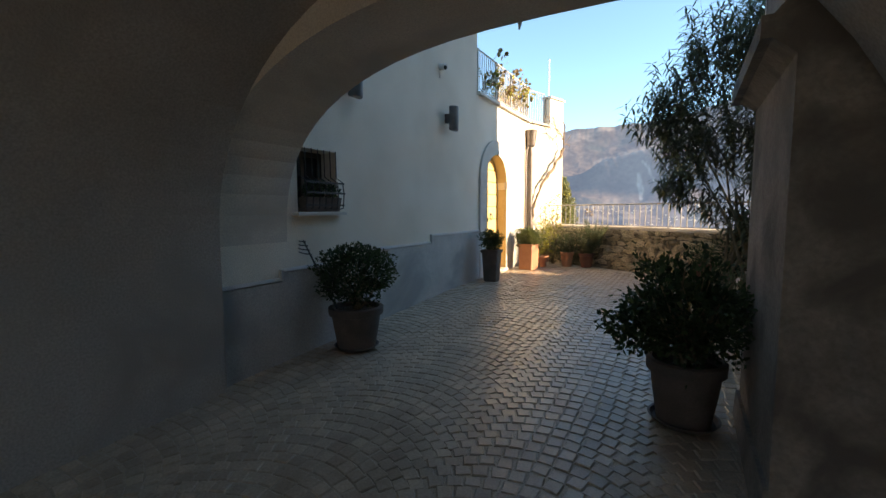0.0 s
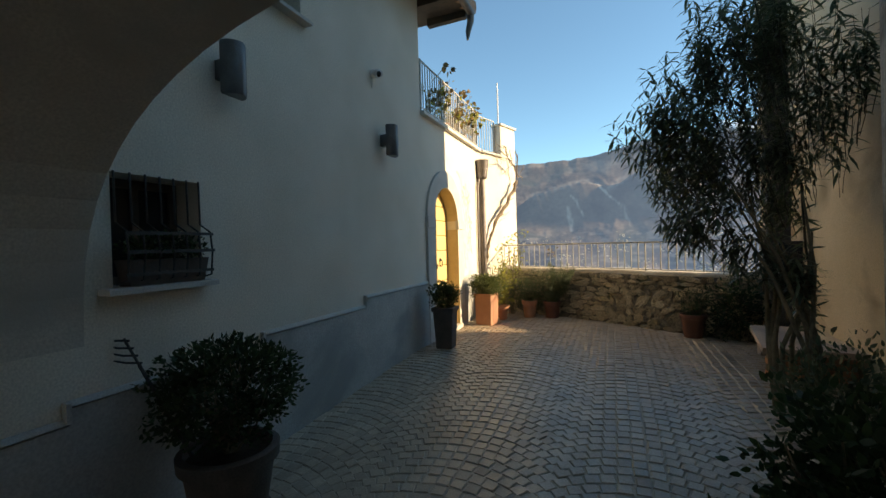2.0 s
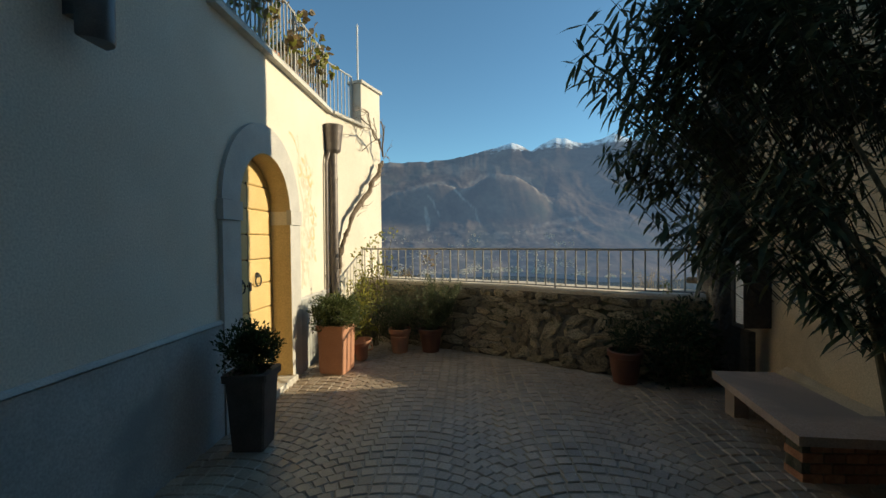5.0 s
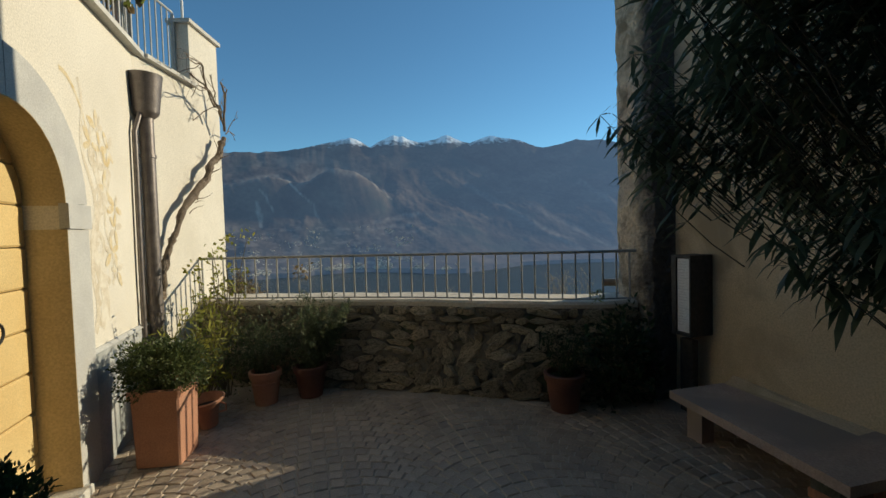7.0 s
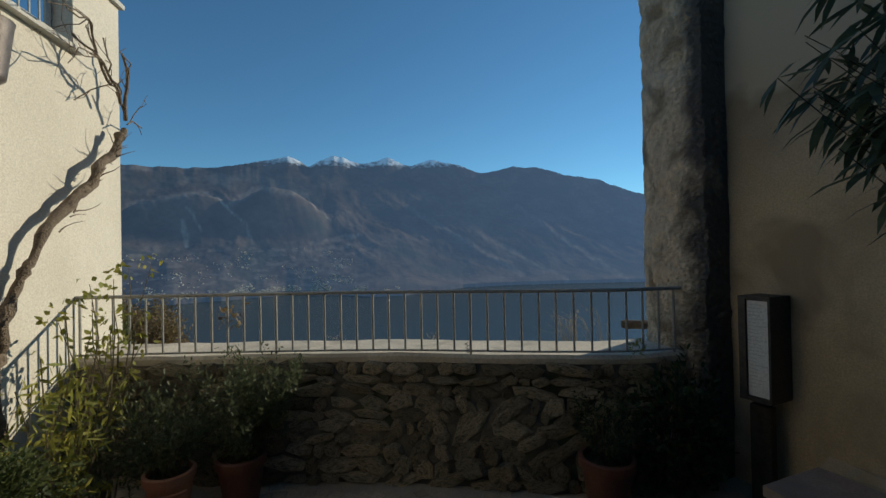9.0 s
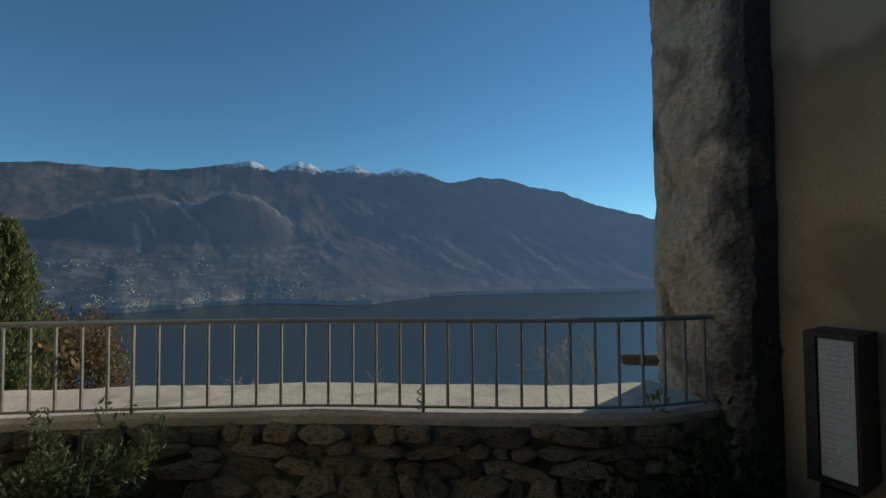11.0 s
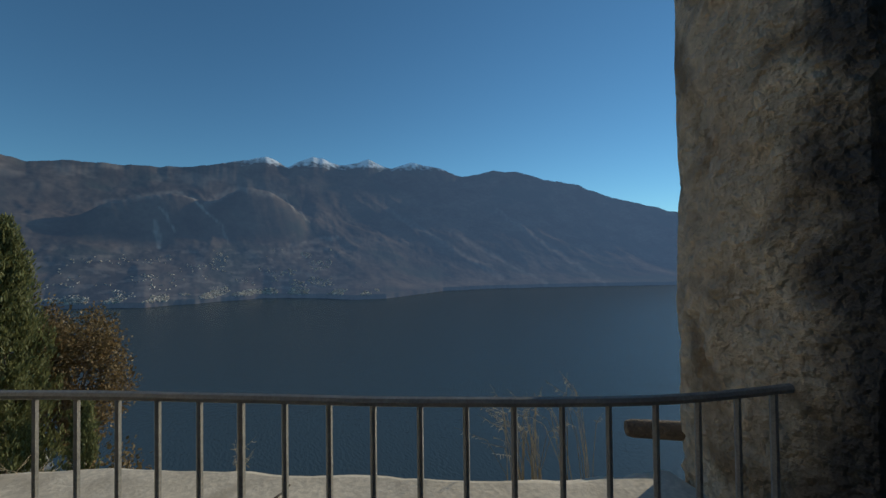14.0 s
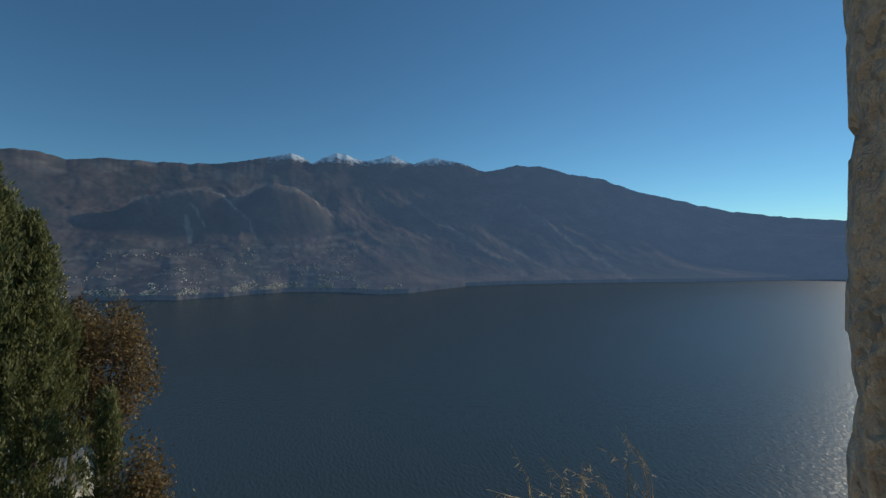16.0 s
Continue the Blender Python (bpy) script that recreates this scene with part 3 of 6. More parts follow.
# ---------- lake, mountains, hillside ----------
LAKE = -200.0
water = bpy.data.materials.new("lake_water")
water.use_nodes = True
n, l = water.node_tree.nodes, water.node_tree.links
p = n["Principled BSDF"]
p.inputs["Base Color"].default_value = (0.052, 0.074, 0.082, 1)
p.inputs["Roughness"].default_value = 0.26
p.inputs["IOR"].default_value = 1.33
co = n.new("ShaderNodeTexCoord")
mp = n.new("ShaderNodeMapping")
mp.inputs["Scale"].default_value = (1.0, 0.45, 1.0)
mp.inputs["Rotation"].default_value = (0, 0, radians(25))
l.new(co.outputs["Object"], mp.inputs["Vector"])
w1, w2 = n.new("ShaderNodeTexNoise"), n.new("ShaderNodeTexNoise")
w1.inputs["Scale"].default_value, w1.inputs["Detail"].default_value = 0.34, 3
w2.inputs["Scale"].default_value, w2.inputs["Detail"].default_value = 0.004, 3
for w in (w1, w2):
    l.new(mp.outputs[0], w.inputs["Vector"])
ad = n.new("ShaderNodeMath")
ad.operation = "MULTIPLY_ADD"
ad.inputs[1].default_value = 0.9
l.new(w1.outputs["Fac"], ad.inputs[0])
l.new(w2.outputs["Fac"], ad.inputs[2])
bp = n.new("ShaderNodeBump")
bp.inputs["Strength"].default_value, bp.inputs["Distance"].default_value = 0.48, 1.6
l.new(ad.outputs[0], bp.inputs["Height"])
l.new(bp.outputs[0], p.inputs["Normal"])
g = Geo()
rings = [40, 120, 300, 800, 1800, 3200, 4900]
vs = [(r * math.sin(radians(b)), r * math.cos(radians(b)), LAKE) for r in rings for b in range(0, 360, 5)]
g.add(vs, [(i * 72 + j, i * 72 + (j + 1) % 72, (i + 1) * 72 + (j + 1) % 72, (i + 1) * 72 + j) for i in range(len(rings) - 1) for j in range(72)])
structure("water", g, water, "dark blue lake far below, glittering under the sun", "water")

# ridge heights by bearing, in degrees above the eye; shore depths below it
RIDGE_B = [-60, -30, -20.3, -18, -15.5, -12.5, -7.8, -2.6, 0.4, 3, 4.9, 6.2, 7.5, 8.8, 10.3, 11.8, 13.1, 15, 16.2, 18.8, 20.8, 21.8, 23.4, 24.5, 26.3, 28.3, 29.6, 31.2, 33.2, 35.3, 36.5, 38.3, 40.5, 42, 45.5, 48, 50.3, 52.9, 56.2, 59, 61.7, 64.6, 68.4, 85, 120]
RIDGE_E = [9.6, 9.8, 9.87, 10.1, 9.55, 10.06, 10.15, 10.48, 11.0, 11.63, 12.05, 12.45, 11.95, 11.22, 12.13, 12.7, 12.5, 11.8, 11.95, 12.67, 11.8, 11.56, 12.04, 12.36, 11.97, 11.56, 10.95, 10.45, 10.68, 11.2, 10.9, 10.9, 10.2, 9.67, 9.0, 7.88, 6.9, 6.2, 5.1, 4.25, 3.77, 3.2, 2.75, 2.4, 2.0]
HILL_B = [-40, -16, -13, -10.2, -8.4, -6.2, -2.7, -1.5, 0, 1.5, 3, 5.7, 8.2, 10.2, 11.3, 14]
HILL_E = [-6, -2, 3.6, 5.8, 6.3, 7.0, 7.55, 6.9, 6.4, 7.2, 8.5, 8.5, 7.5, 5.6, 4.0, -2]
SHORE_B = [-60, -14.2, -6.2, 0, 6, 12, 17, 21, 24.5, 28.5, 34, 42, 55, 68, 90, 120]
SHORE_E = [5.0, 4.72, 5.18, 5.05, 4.83, 5.1, 5.5, 5.45, 5.05, 4.6, 4.35, 4.15, 3.75, 3.05, 2.55, 2.5]


def slope_point(b, u):
    """The far side's ground at a bearing, u from the shore (0) to the ridge (1)."""
    sharp = smooth_step(0.84, 0.99, u)
    soft = sum(np.interp(b + k, RIDGE_B, RIDGE_E) for k in range(-6, 7, 2)) / 7
    crag = 0.10 * noise.fractal(Vector((b * 0.9, 7.0, 0)), 0.8, 2.1, 4)
    elev = soft + (np.interp(b, RIDGE_B, RIDGE_E) + crag - soft) * sharp
    shore = 202 / math.tan(radians(np.interp(b, SHORE_B, SHORE_E)))
    inland = np.interp(b, (-60, -14, 10, 30, 60, 120), (2250, 2250, 2230, 2500, 3300, 4100))
    far = np.interp(b, (-60, 0, 30, 60, 120), (3700, 3700, 4150, 4750, 4800))
    shore *= 1 + (0.010 * noise.noise(Vector((b * 0.4, 0, 0))) + 0.003 * noise.noise(Vector((b * 1.7, 3, 0)))) * max(0, 1 - 3 * u)
    top = math.tan(radians(elev)) * far
    r = inland + (far - inland) * u + (shore - inland) * max(0.0, 1 - 2.4 * u) ** 1.6
    x, y = r * math.sin(radians(b)), r * math.cos(radians(b))
    low = min(max((24 - b) / 18, 0), 1)
    gentle, steep = 0.70 * u + 0.30 * u ** 3, 0.30 * u + 0.70 * u ** 1.9
    up = steep + (gentle - steep) * low if u < 1 else 1 - (u - 1) * 2
    # spurs that run down towards the east on the right, broader and lower folds on the left
    wob = 0.9 * noise.fractal(Vector((b * 0.07, u * 2.0, 5.0)), 1.0, 2.0, 3)
    across, run = 17 * u + 0.60 * b + 2.2 * wob, b - 10.0 * u
    spurs = noise.ridged_multi_fractal(Vector((across * 0.19, run * 0.035, 0.3)), 1.0, 2.1, 3, 1.0, 2.0) - 0.9
    folds = noise.ridged_multi_fractal(Vector((b * 0.10 - u * 1.1 + wob, u * 2.6 + wob, 1.3)), 1.0, 2.1, 3, 1.0, 2.0) - 0.9
    east = smooth_step(8, 20, b)
    gully = folds * 30 + (spurs * 42 - folds * 30) * east
    broad = noise.fractal(Vector((b * 0.06 + u * 0.8, u * 1.5, 2.3)), 1.0, 2.0, 4)
    fine = noise.fractal(Vector((x * 0.012, y * 0.009, 0.7)), 0.7, 2.0, 5)
    mask = min(1, max(0, u - 0.10) * 2.4) * (1.0 if u < 0.62 else max(0.05, 1 - (u - 0.62) * 2.5))
    z = LAKE + (top - LAKE) * up
    crest = math.tan(radians(sum(np.interp(b + k, HILL_B, HILL_E) for k in (-1.0, 0, 1.0)) / 3)) * (inland + (far - inland) * 0.58)
    rise = smooth_step(0.30, 0.58, u) * (1 - 0.55 * min(max((u - 0.60) / 0.2, 0), 1))
    flutes = noise.ridged_multi_fractal(Vector((b * 0.30 + u * 3.0, u * 2.4, 6.0)), 1.0, 2.1, 4, 1.0, 2.0) - 0.9
    hill = LAKE + (crest - LAKE) * rise + flutes * 9 * rise
    z += mask * (gully + broad * 45 + fine * 3.5) + min(u * 9, 1) * fine * 2.5
    over = (hill - z) / 28
    z += 28 * (over if over > 30 else math.log(1 + math.exp(over))) if over > -30 else 0
    return x, y, max(z, LAKE + 1) if u > 0 else LAKE - 2


# pale limestone scars and hill rims with sunlight painted in: bearing and height in degrees, half width, strength
SCARS_AND_LIT_RIMS = [((-2.7, 7.5), (-1.5, 6.9), 0.13, 0.7), ((-1.5, 6.9), (0.0, 5.2), 0.13, 0.8), ((0.0, 5.2), (1.5, 3.8), 0.12, 0.65), ((1.5, 3.8), (2.0, 1.8), 0.16, 0.4), ((-4.8, 6.0), (-3.3, 3.1), 0.11, 0.55), ((-5.2, 4.2), (-4.8, 1.5), 0.26, 0.7), ((-10.2, 5.8), (-6.2, 7.0), 0.3, 0.35), ((-6.2, 7.0), (-2.7, 7.55), 0.3, 0.4), ((-0.3, 6.4), (3.0, 8.5), 0.35, 0.4), ((3.0, 8.5), (8.2, 7.6), 0.4, 0.35), ((8.2, 7.5), (11.3, 4.5), 0.12, 0.4), ((9.0, 1.6), (14.9, 2.6), 0.3, 0.35), ((8.0, 0.6), (13.5, 1.2), 0.25, 0.25), ((21.3, 6.2), (36.3, -2.9), 0.35, 0.22), ((29.5, 3.3), (41.8, -3.7), 0.35, 0.2), ((35.6, 6.0), (48.9, -3.6), 0.35, 0.2)]


def bare_and_lit(x, y, z):
    b, e = math.degrees(math.atan2(x, y)), math.degrees(math.atan2(z - 2, math.hypot(x, y)))
    q = Vector((b * 0.9, e * 0.9, 3.0))
    bb, ee = b + 0.22 * noise.fractal(q, 1, 2, 3), e + 0.22 * noise.fractal(q + Vector((9, 0, 0)), 1, 2, 3)
    out = 0.0
    for (b0, e0), (b1, e1), half, strength in SCARS_AND_LIT_RIMS:
        if not (min(b0, b1) - 1 < bb < max(b0, b1) + 1):
            continue
        k = min(max(((bb - b0) * (b1 - b0) + (ee - e0) * (e1 - e0)) / ((b1 - b0) ** 2 + (e1 - e0) ** 2), 0), 1)
        d = math.hypot(bb - b0 - k * (b1 - b0), ee - e0 - k * (e1 - e0))
        out = max(out, strength * (1 - smooth_step(half * 0.3, half * 1.6, d)) * (0.65 + 0.7 * noise.noise(q * 2.5)))
    shelf = smooth_step(2.5, 0.5, e) * smooth_step(20, 12, b) * smooth_step(0.05, 0.4, noise.fractal(Vector((b * 0.55, e * 1.7, 8.0)), 0.9, 2.0, 4))
    # brown upper left slope, its sunlight put into a paler colour
    lit_heath = smooth_step(6.0, 9.5, e) * smooth_step(14, -8, b) * smooth_step(-0.2, 0.5, noise.fractal(Vector((b * 0.25, e * 0.7, 1.0)), 0.9, 2.0, 4))
    return max(1.3 * out, 0.26 * shelf, 0.42 * lit_heath, 0.0)


def mountain():
    bs = np.concatenate([np.linspace(-58, -23, 60), np.arange(-22.5, 72, 0.14), np.linspace(73, 118, 60)])
    us = np.concatenate([np.linspace(0, 1, 132), [1.03, 1.07, 1.12]])
    vs = [slope_point(b, u) for b in bs for u in us]
    m = len(us)
    fs = [(i * m + j, (i + 1) * m + j, (i + 1) * m + j + 1, i * m + j + 1)[::-1] for i in range(len(bs) - 1) for j in range(m - 1)]
    me = Geo().add(vs, fs).mesh("backdrop")
    # holds bare rock and the painted sunlight of rims and upper slope
    bare = me.attributes.new("bare", "FLOAT", "POINT")
    bare.data.foreach_set("value", [bare_and_lit(*p) for p in vs])
    return me


rock = material("mountain_slope", (0.058, 0.048, 0.042), (0.125, 0.098, 0.078), 0.0055, 0.95, 0.0, 0.03, stain=(0.055, 0.06, 0.052), stain_scale=0.003, detail=10)
n, l = rock.node_tree.nodes, rock.node_tree.links
p = n["Principled BSDF"]
geo = n.new("ShaderNodeNewGeometry")
sep = n.new("ShaderNodeSeparateXYZ")
l.new(geo.outputs["Position"], sep.inputs[0])
sn = n.new("ShaderNodeTexNoise")
sn.inputs["Scale"].default_value, sn.inputs["Detail"].default_value = 0.02, 8
l.new(geo.outputs["Position"], sn.inputs["Vector"])
ma = n.new("ShaderNodeMath")
ma.operation = "MULTIPLY_ADD"
ma.inputs[1].default_value = 190.0
l.new(sn.outputs["Fac"], ma.inputs[0])
lean = n.new("ShaderNodeMath")
lean.operation = "MULTIPLY_ADD"
lean.inputs[1].default_value = -0.04
l.new(sep.outputs["X"], lean.inputs[0])
l.new(sep.outputs["Z"], lean.inputs[2])
l.new(lean.outputs[0], ma.inputs[2])
mr = n.new("ShaderNodeMapRange")
mr.inputs[1].default_value, mr.inputs[2].default_value = 838, 892
l.new(ma.outputs[0], mr.inputs[0])
at = n.new("ShaderNodeAttribute")
at.attribute_name = "bare"
pale_mix = n.new("ShaderNodeMixRGB")
pale_mix.inputs[2].default_value = (0.34, 0.285, 0.235, 1)
l.new(at.outputs["Fac"], pale_mix.inputs[0])
l.new(p.inputs["Base Color"].links[0].from_socket, pale_mix.inputs[1])
l.new(pale_mix.outputs[0], p.inputs["Base Color"])
mx = n.new("ShaderNodeMixRGB")
mx.inputs[2].default_value = (0.8, 0.82, 0.85, 1)
l.new(p.inputs["Base Color"].links[0].from_socket, mx.inputs[1])
l.new(mr.outputs[0], mx.inputs[0])
l.new(mx.outputs[0], p.inputs["Base Color"])
# blue haze painted as emission on the slopes, stronger towards the east
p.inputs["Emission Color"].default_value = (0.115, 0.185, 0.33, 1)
haze_glow = n.new("ShaderNodeMapRange")
haze_glow.inputs[1].default_value, haze_glow.inputs[2].default_value, haze_glow.inputs[3].default_value, haze_glow.inputs[4].default_value = -600, 3600, 0.18, 0.42
l.new(sep.outputs["X"], haze_glow.inputs[0])
l.new(haze_glow.outputs[0], p.inputs["Emission Strength"])
p.inputs["Specular IOR Level"].default_value = 0.0
rn = n.new("ShaderNodeTexNoise")
rn.inputs["Scale"].default_value, rn.inputs["Detail"].default_value, rn.inputs["Distortion"].default_value = 0.009, 11, 0.5
l.new(geo.outputs["Position"], rn.inputs["Vector"])
bp = n.new("ShaderNodeBump")
bp.inputs["Strength"].default_value, bp.inputs["Distance"].default_value = 0.22, 25.0
l.new(rn.outputs["Fac"], bp.inputs["Height"])
l.new(bp.outputs[0], p.inputs["Normal"])
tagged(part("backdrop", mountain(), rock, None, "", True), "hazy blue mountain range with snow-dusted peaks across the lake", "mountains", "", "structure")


# ---------- plants ----------
def rnd(a, b):
    return random.uniform(a, b)


def rand_dir():
    z, t = rnd(-1, 1), rnd(0, 2 * math.pi)
    r = math.sqrt(1 - z * z)
    return Vector((r * math.cos(t), r * math.sin(t), z))


def foliage(g, centre, radii, count, length, width, inner=0.35, lump=0.25, upward=0.3):
    """Leaves through an uneven, lumpy cloud, most of them near its outside."""
    c, r = Vector(centre), Vector(radii)
    seed = Vector((rnd(0, 50), rnd(0, 50), 0))
    for _ in range(count):
        d = rand_dir()
        k = (inner + (1 - inner) * random.random() ** 0.45) * (1 + lump * noise.noise(d * 2.2 + seed) * 1.6)
        p = c + Vector((d.x * r.x, d.y * r.y, d.z * r.z)) * k
        way = d * 0.8 + rand_dir() * 0.9 + Vector((0, 0, upward))
        s = rnd(0.7, 1.25)
        g.leaf(p, way, rand_dir(), length * s, width * s)
    return g


def twigs(g, base, centre, radii, count, r0=0.006):
    """Thin branches from a base into a crown."""
    b, c, r = Vector(base), Vector(centre), Vector(radii)
    for _ in range(count):
        d = rand_dir()
        e = c + Vector((d.x * r.x, d.y * r.y, abs(d.z) * r.z)) * rnd(0.5, 0.9)
        m = b.lerp(e, 0.5) + rand_dir() * (e - b).length * 0.1
        g.tube([b + rand_dir() * r0 * 2, m, e], [r0, r0 * 0.7, r0 * 0.3], 5)
    return g


def round_pot(holder, r, h, mat, rim=True, sides=30):
    k = r * 0.72
    prof = [(k, 0.0), (k + (r - k) * 0.55, h * 0.5), (r * 0.95, h * 0.80)]
    prof += [(r * 1.06, h * 0.82), (r * 1.08, h * 0.98), (r * 1.03, h)] if rim else [(r, h)]
    prof += [(r * 0.92, h), (r * 0.9, h * 0.88)]
    part("pot", Geo().lathe(prof, sides), mat, holder, smooth=True)
    part("soil", Geo().lathe([(r * 0.89, h * 0.80), (r * 0.89, h * 0.88), (r * 0.4, h * 0.91)], 20), SOIL, holder)


def square_pot(holder, top, foot, h, mat):
    a, b, q = top / 2, foot / 2, 0.014
    g = Geo()

    def ring(s, z, c=0.012):
        return [(-s + c, -s, z), (s - c, -s, z), (s, -s + c, z), (s, s - c, z), (s - c, s, z), (-s + c, s, z), (-s, s - c, z), (-s, -s + c, z)]

    levels = [(b, 0.0), (b + (a - b) * 0.9, h * 0.9), (a + q, h * 0.905), (a + q * 1.2, h), (a - 0.03, h), (a - 0.035, h * 0.9)]
    vs = [p for s, z in levels for p in ring(s, z)]
    fs = [tuple(range(8))[::-1], tuple(range(len(vs) - 8, len(vs)))]
    for i in range(len(levels) - 1):
        fs += [(i * 8 + k, i * 8 + (k + 1) % 8, (i + 1) * 8 + (k + 1) % 8, (i + 1) * 8 + k) for k in range(8)]
    part("planter", g.add(vs, fs), mat, holder)
    part("soil", Geo().box(-a + 0.036, -a + 0.036, h * 0.86, a - 0.036, a - 0.036, h * 0.92), SOIL, holder)


# clipped bush in a dark clay pot, with a fork stuck into it
bush = thing("potted_bush", "dark clipped evergreen bush in a rimmed clay pot", "potted plant", (0.385, 2.57, ground_z(2.57)))
part("saucer", Geo().lathe([(0.17, 0), (0.22, 0.035), (0.205, 0.035), (0.19, 0.012)], 26), DARKPOT, bush, smooth=True)
round_pot(bush, 0.25, 0.42, DARKPOT)
tagged(part("stem", twigs(Geo(), (0, 0, 0.36), (0, 0, 0.74), (0.34, 0.34, 0.28), 26, 0.009), STEM, bush), kind="stuff")
part("crown", foliage(Geo(), (0, 0, 0.75), (0.375, 0.375, 0.28), 5200, 0.036, 0.017), LAUREL, bush)
fork = thing("garden_fork", "dark iron garden fork leaning in the clay pot", "tool", (0.385, 2.57, ground_z(2.57)))
a, b = Vector((-0.13, -0.13, 0.40)), Vector((-0.31, -0.28, 0.93))
part("handle", Geo().tube([a, a.lerp(b, 0.5), b], [0.011, 0.010, 0.009], 7), IRON, fork, smooth=True)
side = Vector((-0.7, -0.72, 0.12)).normalized()
for k in range(4):
    c = b + (b - a).normalized() * (0.012 + 0.045 * k)
    part("tine", Geo().tube([c - side * 0.02 + Vector((0, 0, 0.0)), c + side * 0.05, c + side * (0.105 - 0.006 * k) + Vector((0, 0, 0.012))], [0.006, 0.006, 0.004], 5), IRON, fork)
part("shank", Geo().tube([b, b + (b - a).normalized() * 0.16], 0.007, 6), IRON, fork)

# larger bush by the pier
bush = thing("potted_bush", "dark loose evergreen bush in a wide clay pot beside the pier", "potted plant", (3.235, 2.42, ground_z(2.42)))
part("saucer", Geo().lathe([(0.17, 0), (0.21, 0.04), (0.195, 0.04), (0.18, 0.012)], 26), DARKPOT, bush, smooth=True)
round_pot(bush, 0.215, 0.42, DARKPOT)
tagged(part("stem", twigs(Geo(), (0, 0, 0.38), (0, 0, 0.78), (0.42, 0.40, 0.34), 34, 0.010), STEM, bush), kind="stuff")
g = foliage(Geo(), (0.0, 0, 0.72), (0.37, 0.35, 0.31), 5000, 0.042, 0.02, inner=0.2, lump=0.45)
foliage(g, (-0.26, -0.1, 0.60), (0.2, 0.18, 0.16), 900, 0.042, 0.02, inner=0.2, lump=0.4)
part("crown", g, LAUREL, bush)

# tall square planter by the door
planter = thing("square_planter", "tall dark square planter with a small leafy shrub", "potted plant", (0.32, 6.13, ground_z(6.13)), 4)
square_pot(planter, 0.275, 0.215, 0.54, DARKPOT)
tagged(part("stem", twigs(Geo(), (0, 0, 0.48), (0, 0, 0.68), (0.15, 0.14, 0.16), 18, 0.005), STEM, planter), kind="stuff")
part("crown", foliage(Geo(), (0, 0, 0.69), (0.18, 0.17, 0.17), 4400, 0.028, 0.011, inner=0.15, lump=0.5, upward=0.7), LAUREL, planter)

# square terracotta planter in the sun
planter = thing("square_planter", "square tapered terracotta planter with a dense boxwood bush", "potted plant", (0.395, 7.885, ground_z(7.8)), -11)
square_pot(planter, 0.31, 0.285, 0.525, TERRACOTTA)
tagged(part("stem", twigs(Geo(), (0, 0, 0.46), (0, 0, 0.66), (0.2, 0.2, 0.18), 20, 0.006), STEM, planter), kind="stuff")
part("crown", foliage(Geo(), (0, 0, 0.65), (0.27, 0.26, 0.2), 8200, 0.025, 0.011, inner=0.3, lump=0.4), BOXWOOD, planter)

# round terracotta pots with herbs in front of the parapet
for x, y, r, h, n, tall, cols, lab in ((0.98, 8.70, 0.135, 0.31, 1500, 0.36, ROSEMARY, "round terracotta pot with a wispy grey-green shrub"), (1.38, 8.74, 0.15, 0.30, 2600, 0.60, ROSEMARY, "round dark red glazed pot with upright rosemary"), (3.44, 7.56, 0.16, 0.32, 1500, 0.40, LAUREL, "round terracotta pot by the parapet, shade painted in dark glazed tone, with a dark shrub")):
    pot = thing("terracotta_pot", lab, "potted plant", (x, y, ground_z(y)))
    round_pot(pot, r, h, GLAZED_AND_SHADED if "glazed" in lab else TERRACOTTA)
    tagged(part("stem", twigs(Geo(), (0, 0, h * 0.85), (0, 0, h + tall * 0.5), (r * 1.3, r * 1.3, tall * 0.55), 22, 0.004), STEM, pot), kind="stuff")
    g = Geo()
    if "rosemary" in lab:
        # upright sprays leaning out over the paving
        for _ in range(15):
            foot = Vector((rnd(-0.06, 0.08), rnd(-0.06, 0.06), h * 0.9))
            top = Vector((rnd(-0.12, 0.46), rnd(-0.14, 0.16), rnd(0.72, 1.0)))
            bend = foot.lerp(top, 0.5) + Vector((0.05, 0, -0.04))
            for _ in range(330):
                k = random.random() ** 0.7
                p = (foot.lerp(bend, k * 2) if k < 0.5 else bend.lerp(top, k * 2 - 1)) + rand_dir() * rnd(0.01, 0.045)
                g.leaf(p, rand_dir() * 0.8 + Vector((0, 0, 0.8)), rand_dir(), rnd(0.02, 0.036), rnd(0.005, 0.009))
    for _ in range(26):
        d = rand_dir()
        top = Vector((d.x * r * (2.1 if tall > 0.5 else 1.5), d.y * r * (2.1 if tall > 0.5 else 1.5), h + tall * rnd(0.45, 1.15)))
        foot = Vector((d.x * r * 0.4, d.y * r * 0.4, h * 0.9))
        for _ in range(n // 26):
            k = random.random()
            p = foot.lerp(top, k) + rand_dir() * 0.03
            g.leaf(p, rand_dir() + Vector((0, 0, 0.7)), rand_dir(), rnd(0.022, 0.045), rnd(0.006, 0.012))
    part("crown", g, cols, pot)
    if x < 1.1:
        part("handle", Geo().tube([(r * math.cos(a) * 1.1, -r * 0.9 - 0.02 * math.sin(a), h * 0.84 - 0.05 * math.sin(a)) for a in (2.3, 1.9, 1.57, 1.2, 0.8)], 0.008, 6), TERRACOTTA, pot)

